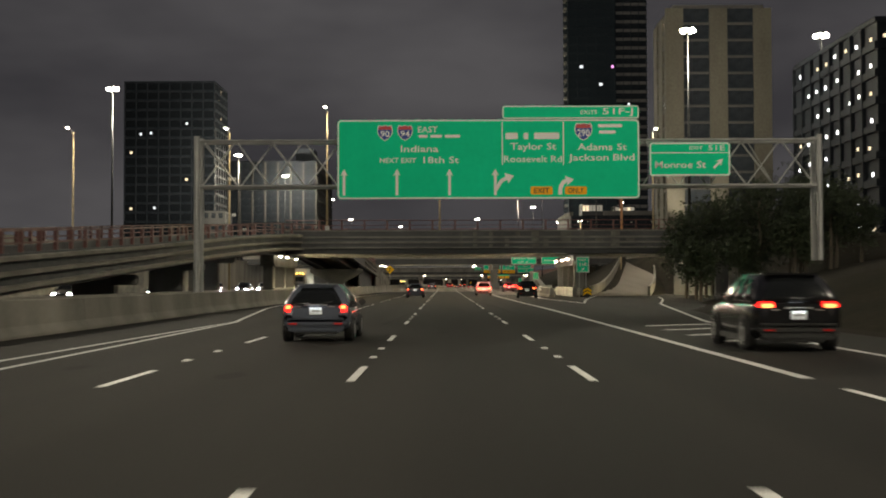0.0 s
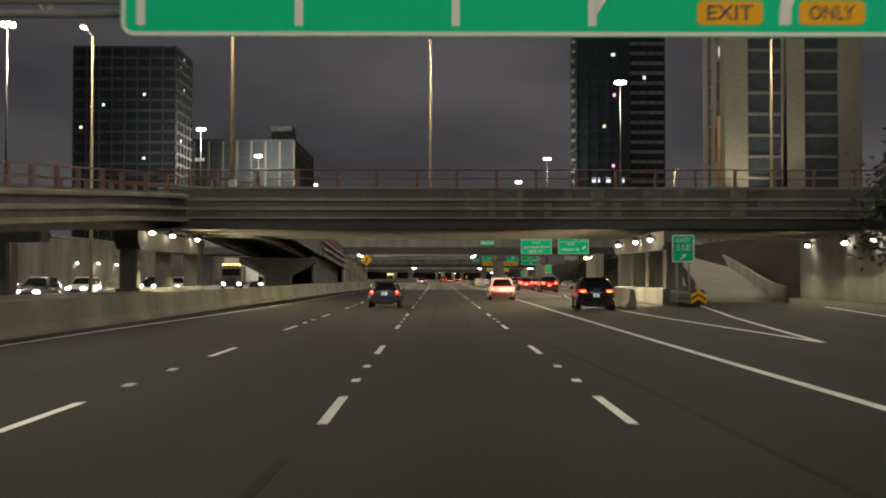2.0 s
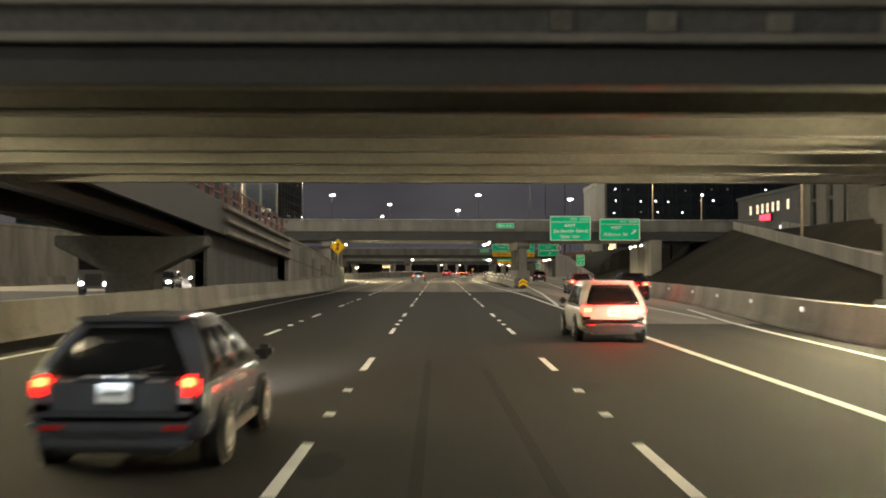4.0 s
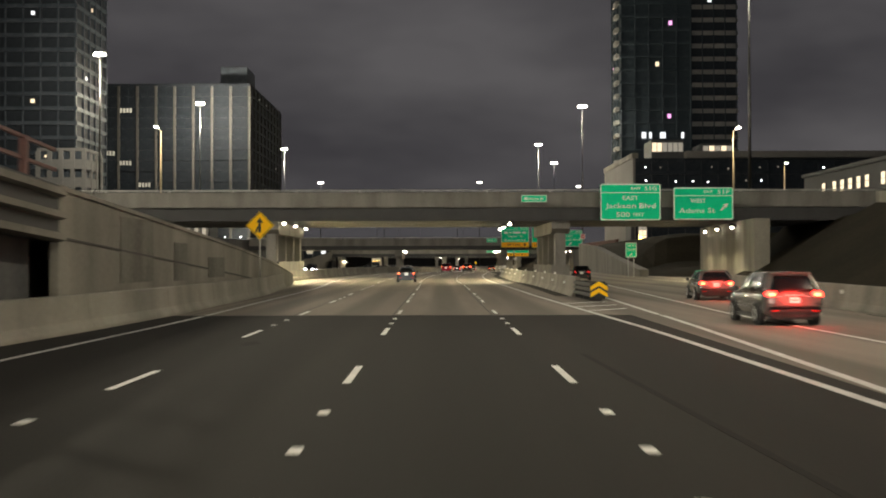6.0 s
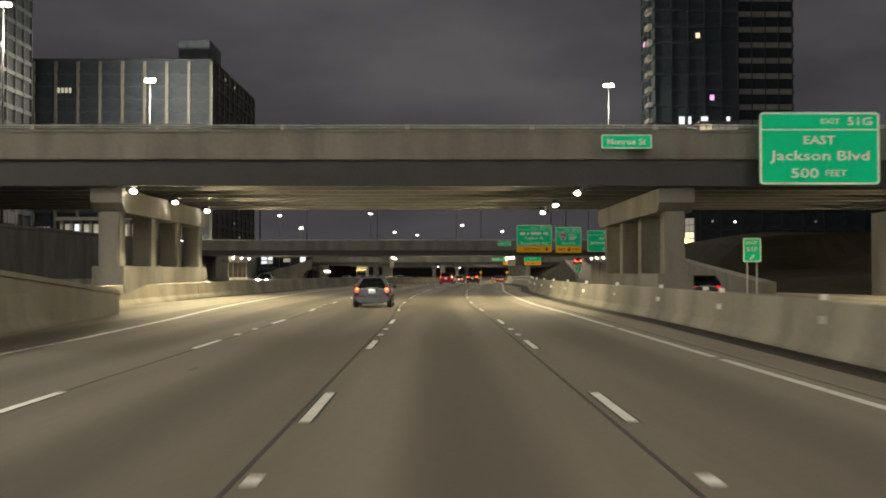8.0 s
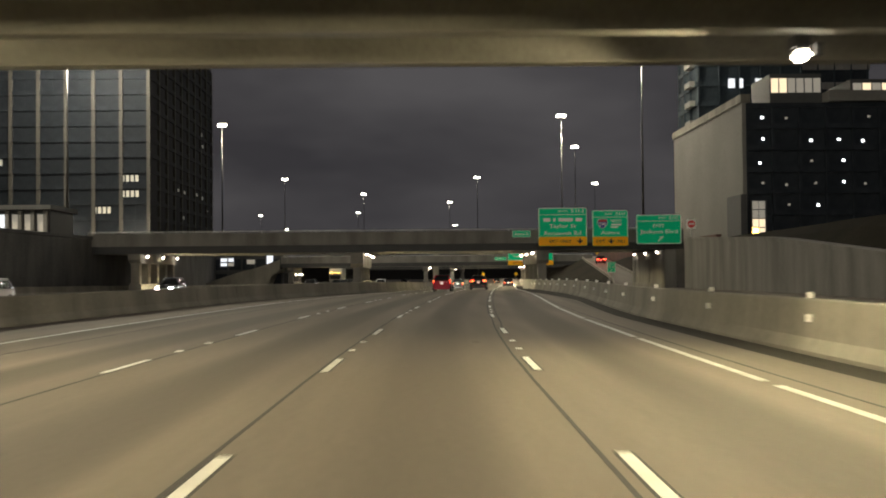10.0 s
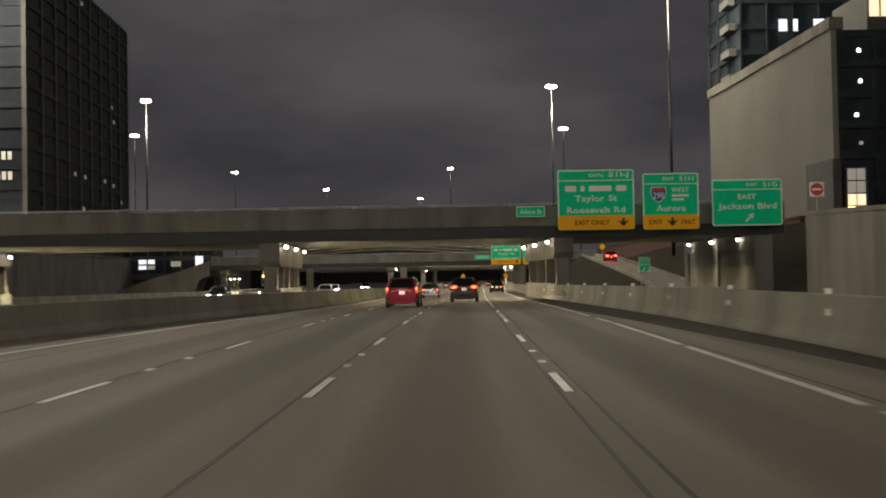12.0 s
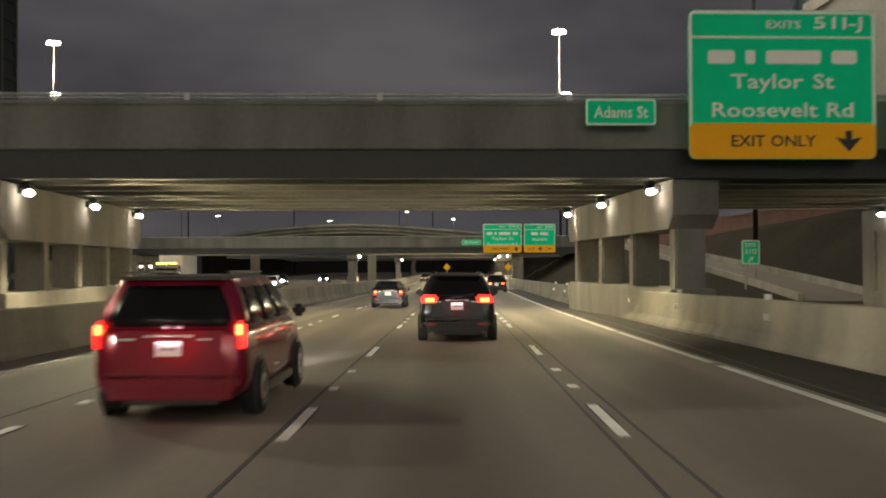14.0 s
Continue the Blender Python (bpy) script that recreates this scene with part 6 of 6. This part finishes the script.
# ---- buildings ----
def building(name, label, x0, x1, y0, y1, z0, z1, floors, bays, side_bays, side, wall, band, lit=0.06, band_h=0.9, fin=0.35, lit_mats=None, pane_mat=None, fin_mat=None, lit_size=0.55, blinds=False, low=0.0):
    """A block whose openings lie between proud bands and fins; side: -1 or +1, the flank that faces the road."""
    root = thing(name, label, "building")
    rng = random.Random(int(x0 * 7 + y0))
    part("wall", boxes((x0, x1, y0, y1, z0, z1)), wall, root)
    part("roof", boxes((x0 - 0.3, x1 + 0.3, y0 - 0.3, y1 + 0.3, z1 + 0.002, z1 + 0.7), bevel=0.05), band, root)
    fh = (z1 - z0) / floors
    sx = x0 if side < 0 else x1
    for f in range(floors):
        z = z0 + fh * f
        part("floor_band", boxes((x0, x1, y0 - 0.45, y0, z, z + band_h), (min(sx, sx + 0.45 * side), max(sx, sx + 0.45 * side), y0 - 0.45, y1, z, z + band_h)), band, root)
    bw, sw = (x1 - x0) / bays, (y1 - y0) / side_bays
    for k in range(bays + 1):
        x = x0 + bw * k
        part("fin", boxes((x - fin / 2, x + fin / 2, y0 - 0.55, y0, z0, z1)), fin_mat or band, root)
    for k in range(1, side_bays + 1):
        y = y0 + sw * k
        part("fin", boxes((min(sx, sx + 0.55 * side), max(sx, sx + 0.55 * side), y - fin / 2, y + fin / 2, z0, z1)), fin_mat or band, root)
    hz = fh - band_h
    front_bm = boxes((-(bw - fin) / 2, (bw - fin) / 2, -0.06, 0, 0, hz), ((-0.05), 0.05, -0.1, 0, 0, hz))
    flank_bm = boxes((-0.06, 0.06, -(sw - fin) / 2, (sw - fin) / 2, 0, hz))
    meshes = {}
    mats = [pane_mat or WIN_DARK] + list(lit_mats or (WIN_LIT, WIN_COOL))
    for key, src in (("front", front_bm), ("flank", flank_bm)):
        for i, mt in enumerate(mats):
            me = bpy.data.meshes.new("window")
            src.to_mesh(me)
            if i and blinds and key == "front":
                me.clear_geometry()
                b2 = boxes(*[(-bw * 0.33 + bw * 0.17 * q, -bw * 0.33 + bw * 0.17 * q + bw * 0.11, -0.06, 0, hz * 0.05, hz * 0.62) for q in range(4)])
                b2.to_mesh(me)
                b2.free()
            elif i:
                me.transform(Matrix.Diagonal((lit_size * rng.uniform(0.6, 1) if key == "front" else 1, lit_size * rng.uniform(0.6, 1) if key == "flank" else 1, lit_size, 1)))
            me.materials.append(mt)
            meshes[key, i] = me
        src.free()
    for f in range(floors):
        z = z0 + fh * f + band_h
        for k in range(bays):
            ob = share("window", meshes["front", 0], root, pose(x0 + bw * (k + 0.5), y0 - 0.002, z))
            if rng.random() < lit + (low if f < floors * 0.4 else 0):
                share("lit_pane", meshes["front", rng.randrange(1, len(mats))], ob, pose(bw * 0.2 * rng.uniform(-1, 1), -0.1, hz * rng.uniform(0.15, 0.35)))
        for k in range(side_bays):
            ob = share("window", meshes["flank", 0], root, pose(sx, y0 + sw * (k + 0.5), z))
            if rng.random() < lit:
                share("lit_pane", meshes["flank", rng.randrange(1, len(mats))], ob, pose(0.07 * side, sw * 0.2 * rng.uniform(-1, 1), hz * rng.uniform(0.15, 0.35)))
    return root


# left of the motorway
WIN_DIM = glowing("blind_lit_window", (1.0, 0.92, 0.78), 0.10)
WIN_BLIND = glowing("blind_dim_window", (0.95, 0.94, 0.86), 0.045)
FIN = material("pale_concrete_fin", (0.03, 0.029, 0.026), (0.052, 0.05, 0.046), 0.85, coarse=0.2, fine=2, bump=0.15)
WIN_SPOT = glowing("small_window_lamp", (0.95, 0.97, 1.0), 3.5)
office = building("office_block", "dark glass office block with pale vertical fins", -111, -56, 497, 562, 6.8, 54, 15, 10, 9, 1, WIN_BLACK, WIN_BLACK, 0.05, 0.9, 0.7, (WIN_BLIND,), pane_mat=WIN_BLACK, fin_mat=FIN, lit_size=0.3, blinds=True, low=0.22)
part("plant_room", boxes((-66, -58, 505, 520, 54.7, 61), bevel=0.1), WIN_DARK, office)
for x in (-101, -84, -72.5, -63, -58.5):
    part("wall_lamp", boxes((x - 0.16, x + 0.16, 496.1, 496.4, 9.2, 9.55), bevel=0.05), WIN_SPOT, office)
for x in (-72.5, -58.5):
    light("POINT", "wall_light", (x, 493.2, 9.3), 1600, (1.0, 0.84, 0.58), 0.3)
building("apartment_tower", "tall bluish residential tower with few lit windows", -122, -88, 436, 460, 6.8, 78, 20, 8, 5, 1, WIN_DARK, WIN_DARK, 0.05, 0.9, 0.4, pane_mat=WIN_BLACK, lit_size=0.35)
building("low_block", "small pale rendered block before a dark tower", -91.5, -81, 420, 432, 6.8, 27.4, 5, 4, 3, 1, FACADE_GREY, FACADE_GREY, 0.05, 2.2, 1.0, pane_mat=WIN_DARK, lit_size=0.3)
hall = building("low_hall", "low dark hall with a few lit panes beyond a ramp", -54.2, -37.2, 558, 566, -1.4, 9.6, 3, 5, 2, 1, FACADE_DARK, FACADE_DARK, 0.0, 1.0, 0.4)
for x0, x1, z0, z1, m in ((-52.6, -51.0, 5.3, 6.2, WIN_COOL), (-50.7, -49.3, 5.3, 6.2, WIN_COOL), (-52.6, -51.0, 4.2, 5.0, WIN_COOL), (-50.7, -49.3, 4.2, 5.0, WIN_DIM), (-46.0, -44.0, 4.7, 5.8, WIN_DIM), (-41.0, -39.4, 4.7, 6.8, WIN_COOL)):
    part("lit_pane", boxes((x0, x1, 557.3, 557.4, z0, z1)), m, hall)
pav = thing("lit_pavilion", "low flat-roofed building with lit white columns", "building")
part("wall", boxes((-73, -55.5, 435.2, 446, 6.5, 11.6)), FACADE_DARK, pav)
part("roof", boxes((-73.6, -54.9, 433.6, 446.4, 11.602, 12.3), bevel=0.05), FACADE_GREY, pav)
for k in range(10):
    x = -72.6 + 1.85 * k
    part("column", boxes((x - 0.28, x + 0.28, 434.2, 434.7, 6.5, 11.6), bevel=0.05), FACADE_PALE, pav)
    if k < 9:
        part("lit_pane", boxes((x + 0.45, x + 1.4, 435.1, 435.196, 7.4, 11.0)), WIN_COOL if k % 4 == 1 else WIN_DIM, pav)
# right of the motorway
tower = building("apartment_tower", "tall glass tower with scattered lit windows and flank balconies", 52.5, 72.5, 487.6, 503, 7, 160, 40, 5, 3, -1, FACADE_BLUE, FACADE_BLUE, 0.05, 0.8, 0.3, (WIN_LIT, WIN_COOL, WIN_PINK), pane_mat=FACADE_BLUE, lit_size=0.4)
slab = part("balcony", boxes((-1.5, -0.46, 0, 4.6, 0, 0.2), (-1.5, -1.4, 0, 4.6, 0.2, 1.1), (-1.4, -0.46, 0, 0.1, 0.2, 1.1)), FACADE_PALE, tower, "pale balcony slab and parapet")
slab.location = (52.5, 488.4, 26.2)
for k in range(36):
    z = 7 + 3.825 * (k + 3)
    if k != 2:
        share("balcony", slab.data, tower, pose(52.5, 488.4, z + 0.1))
building("apartment_tower", "tall tower wing with stacked pale balconies", 72.9, 86, 489, 503, 7, 150, 38, 4, 2, 1, FACADE_DARK, FACADE_BAY, 0.02, 1.3, 0.25, fin_mat=FACADE_BLUE)
blank = thing("windowless_hall", "blank pale flank wall of a hall beside the motorway", "building")
part("wall", boxes((47.5, 48.1, 439, 487, 6.8, 27.2)), FACADE_PALE, blank)
part("parapet", boxes((47.25, 48.8, 438.7, 487.3, 27.2, 28.5), bevel=0.05), CONC, blank)
part("dark_bay", boxes((46.6, 47.5, 437, 445, 6.8, 13.2), bevel=0.05), FACADE_DARK, blank)
block = building("office_block", "dark long block with a flat roof edge and scattered lamps", 48.2, 130, 439.6, 486, 6.8, 26.5, 6, 20, 3, 1, FACADE_DARK, WIN_DARK, 0.45, 0.8, 0.4, (WIN_SPOT, WIN_DIM), lit_size=0.14)
part("roof_edge", boxes((60.5, 130, 438.2, 486, 27.25, 28.9), bevel=0.06), FACADE_PALE, block, "pale roof slab edge")
part("roof_storey", boxes((52.4, 60.4, 441, 451, 27.25, 31.9), bevel=0.05), FACADE_DARK, block)
for k in range(6):
    part("roof_window", boxes((52.6 + 1.3 * k, 53.7 + 1.3 * k, 440.94, 440.999, 29.0, 31.2)), WIN_LIT if k < 2 else WIN_DIM, block)
part("roof_storey", boxes((64.8, 73, 441, 451, 27.25, 31), bevel=0.05), FACADE_DARK, block)
for k in range(5):
    part("roof_window", boxes((65.2 + 1.5 * k, 66.5 + 1.5 * k, 440.94, 440.999, 29.1, 30.4)), WIN_LIT if k % 2 else WIN_DIM, block)
for x, w in ((58.2, 1.3), (60.4, 0.7), (63.5, 1.6), (69.6, 0.8)):
    part("lit_pane", boxes((x, x + w, 486.97, 487.06, 37.2, 39.0)), WIN_COOL, tower)
ent = part("entrance", boxes((48.6, 51.0, 438.7, 439.1, 6.8, 12.4), bevel=0.04), FACADE_GREY, block, "glazed lit entrance bay")
for q in range(2):
    for r in range(4):
        part("pane", boxes((48.8 + q * 1.0, 49.7 + q * 1.0, 438.64, 438.695, 7.0 + 1.35 * r, 8.2 + 1.35 * r)), MARKER if r == 0 and q == 0 else WIN_LIT if r < 2 else WIN_DIM, ent)
TOWER_COLUMN = material("floodlit_tower_column", (0.085, 0.08, 0.066), (0.15, 0.142, 0.12), 0.85, coarse=0.15, fine=2, bump=0.15, stretch=(1, 1, 0.3))
building("lit_tower", "floodlit pale tower with deep vertical recesses", 46.2, 64, 232, 250, 6.8, 57, 15, 2, 3, -1, FACADE_BLUE, FACADE_GREY, 0.02, 0.45, 3.6, fin_mat=TOWER_COLUMN)
building("office_block", "dark glass office block with rows of bright ceiling lamps", 57, 95, 152, 187, 6.8, 36, 8, 12, 8, -1, WIN_BLACK, WIN_BLACK, 0.65, 1.0, 0.3, (WIN_SPOT, WIN_SPOT, WIN_LIT), pane_mat=WIN_BLACK, lit_size=0.18)
# corner shop building with a row of lit upper windows and a red sign
SHOP_RED = glowing("red_sign_light", (1.0, 0.03, 0.06), 2.2)
shop = thing("shop_building", "dark brick shop building with lit upper windows and red sign", "building")
part("wall", boxes((72, 96, 322, 384, 6.8, 18.2)), FACADE_DARK, shop)
part("roof", boxes((71.6, 96.4, 321.6, 384.4, 18.202, 18.9), bevel=0.06), FACADE_DARK, shop)
for y in (332, 337.5, 343.5, 350.5, 354.4, 358.4, 362.4, 366.4, 372.2):
    win = part("window", boxes((71.86, 71.998, y - 0.95, y + 0.95, 14.2, 16.6), bevel=0.03), FACADE_GREY, shop)
    for q in range(2):
        for r in range(2):
            if y != 337.5:
                part("pane", boxes((71.80, 71.858, y - 0.8 + 0.82 * q, y - 0.02 + 0.82 * q, 14.4 + 1.05 * r, 15.35 + 1.05 * r)), WIN_LIT, win)
board = part("sign_board", boxes((71.5, 71.998, 355, 363.4, 12.5, 14.0), bevel=0.05), STEEL_DARK, shop)
part("sign_face", boxes((71.44, 71.498, 355.15, 363.25, 12.62, 13.88)), SHOP_RED, board, "glowing red sign face")
for y, mt in ((376, WIN_LIT), (373.4, WIN_COOL), (349, WIN_COOL), (345.8, WIN_LIT), (341, WIN_COOL)):
    part("shop_window", boxes((71.9, 71.998, y - 0.9, y + 0.9, 9.8, 11.3)), mt, shop)
# floodlights at the foot of the pale tower
light("SPOT", "tower_floodlight", (44, 224, 8.5), 9000, (1.0, 0.88, 0.62), 0.6, (55, 233, 44), 70)


# ---- trees on the embankment ----
def tree(x, y, h, seed):
    rng = random.Random(seed)
    z0 = ground_height(x, y) - 0.15
    root = thing("tree", "dark leafy roadside tree on the embankment", "tree", "embankment trees", pose(x, y, z0))
    bm = bmesh.new()
    rod(bm, (0, 0, 0), (0.1, 0.05, h * 0.45), 0.17, 0.11, 8)
    rod(bm, (0.1, 0.05, h * 0.44), (0.0, 0.1, h * 0.85), 0.11, 0.03, 7)
    tips = []
    for k in range(9):
        a, zz = rng.random() * 6.28, h * (0.32 + 0.06 * k)
        r = h * (0.30 - 0.015 * k) * rng.uniform(0.8, 1.15)
        tip = (r * math.cos(a), r * math.sin(a), zz + h * rng.uniform(0.1, 0.2))
        rod(bm, (0.08, 0.05, zz), tip, 0.06, 0.015, 5)
        tips += [tip, lerp((0, 0, zz), tip, 0.6)]
    tips += [(0, 0, h * 0.9), (0.2, 0.2, h * 0.8)]
    part("trunk", bm, BARK, root)
    verts, faces = [], []
    for _ in range(1500):
        c = Vector(rng.choice(tips)) + Vector([rng.gauss(0, 1) for _ in range(3)]) * h * 0.085
        u = Vector([rng.gauss(0, 1) for _ in range(3)]).normalized()
        v = u.orthogonal().normalized()
        s = rng.uniform(0.09, 0.2)
        i = len(verts)
        verts += [c - u * s * 1.3, c + v * s * 0.6, c + u * s * 1.3, c - v * s * 0.6]
        faces.append((i, i + 1, i + 2, i + 3))
    me = bpy.data.meshes.new("crown")
    me.from_pydata([tuple(v) for v in verts], [], faces)
    me.materials.append(LEAF)
    ob = new("crown", me)
    ob.parent = root


for k, (x, y, h) in enumerate(((20.5, 96, 7.5), (23, 101, 9), (25.5, 95, 9), (27, 103, 9.5), (29.5, 97, 9), (22, 107, 8), (31, 104, 8.5), (24.5, 110, 9), (28, 109, 9.5), (32.5, 110, 8.5),
                               (26, 99, 7), (30, 91, 7), (34.5, 105, 8), (37, 112, 7), (40, 150, 7), (38, 122, 7), (19.5, 90, 4.5), (23, 92, 5), (26.5, 89, 5), (29, 94, 5), (32.5, 97, 5.5), (35, 98, 5.5))):
    tree(x, y, h, k + 5)


# ---- broken lane lines and raised markers ----
groove = part("dash_groove", boxes((-0.10, 0.10, -1.58, 1.58, 0, 0.002)), SEAL, road_concrete, "dark border of a lane dash")
groove.location = (cx(201) + 1.83, 201.8, 0.0032)
dash = part("lane_dash", boxes((-0.065, 0.065, -1.525, 1.525, 0, 0.004)), PAINT, road)
stud = part("lane_marker", boxes((-0.07, 0.07, -0.17, 0.17, 0, 0.02), bevel=0.006), PAINT, road)
used = [False, False]
for k in range(-6, 58):
    for off, phase in ((-1.83, 0.0), (1.83, 0.0), (None, None)):
        y = 20.8 + 12.19 * k - 1.525
        if phase is None:
            y += float(np.interp(y, [200, 226, 330, 385], [-0.8, 0.2, 0.3, -1.5]))
        off = off or float(np.interp(y, L2_Y, L2_X))
        parent = road if y < ROAD_JOIN else road_concrete
        z = 0.001 if y < ROAD_JOIN else 0.0062 + fall(y)
        turn = math.degrees(math.atan2(cx(y - 1) - cx(y + 1), 2))
        m = pose(cx(y) + off, y, z, 0, 0, turn)
        if y > ROAD_JOIN + 4 and k < 45:
            share("dash_groove", groove.data, road_concrete, pose(cx(y) + off, y, 0.0034 + fall(y), 0, 0, turn))
        if used[0]:
            share("lane_dash", dash.data, parent, m)
        else:
            dash.matrix_basis, used[0] = m, True
        for d in (2.5, 5.5):
            ys = y + 1.525 + d
            if k > 44 or k % 2:
                continue
            m = pose(cx(ys) + off, ys, 0.0 if ys < ROAD_JOIN else 0.0035 + fall(ys))
            if used[1]:
                share("lane_marker", stud.data, parent, m)
            else:
                stud.matrix_basis, used[1] = m, True
for y in (15.5 - 12.19, 15.5):
    share("lane_dash", dash.data, road, pose(5.1, y - 0.8, 0.001))
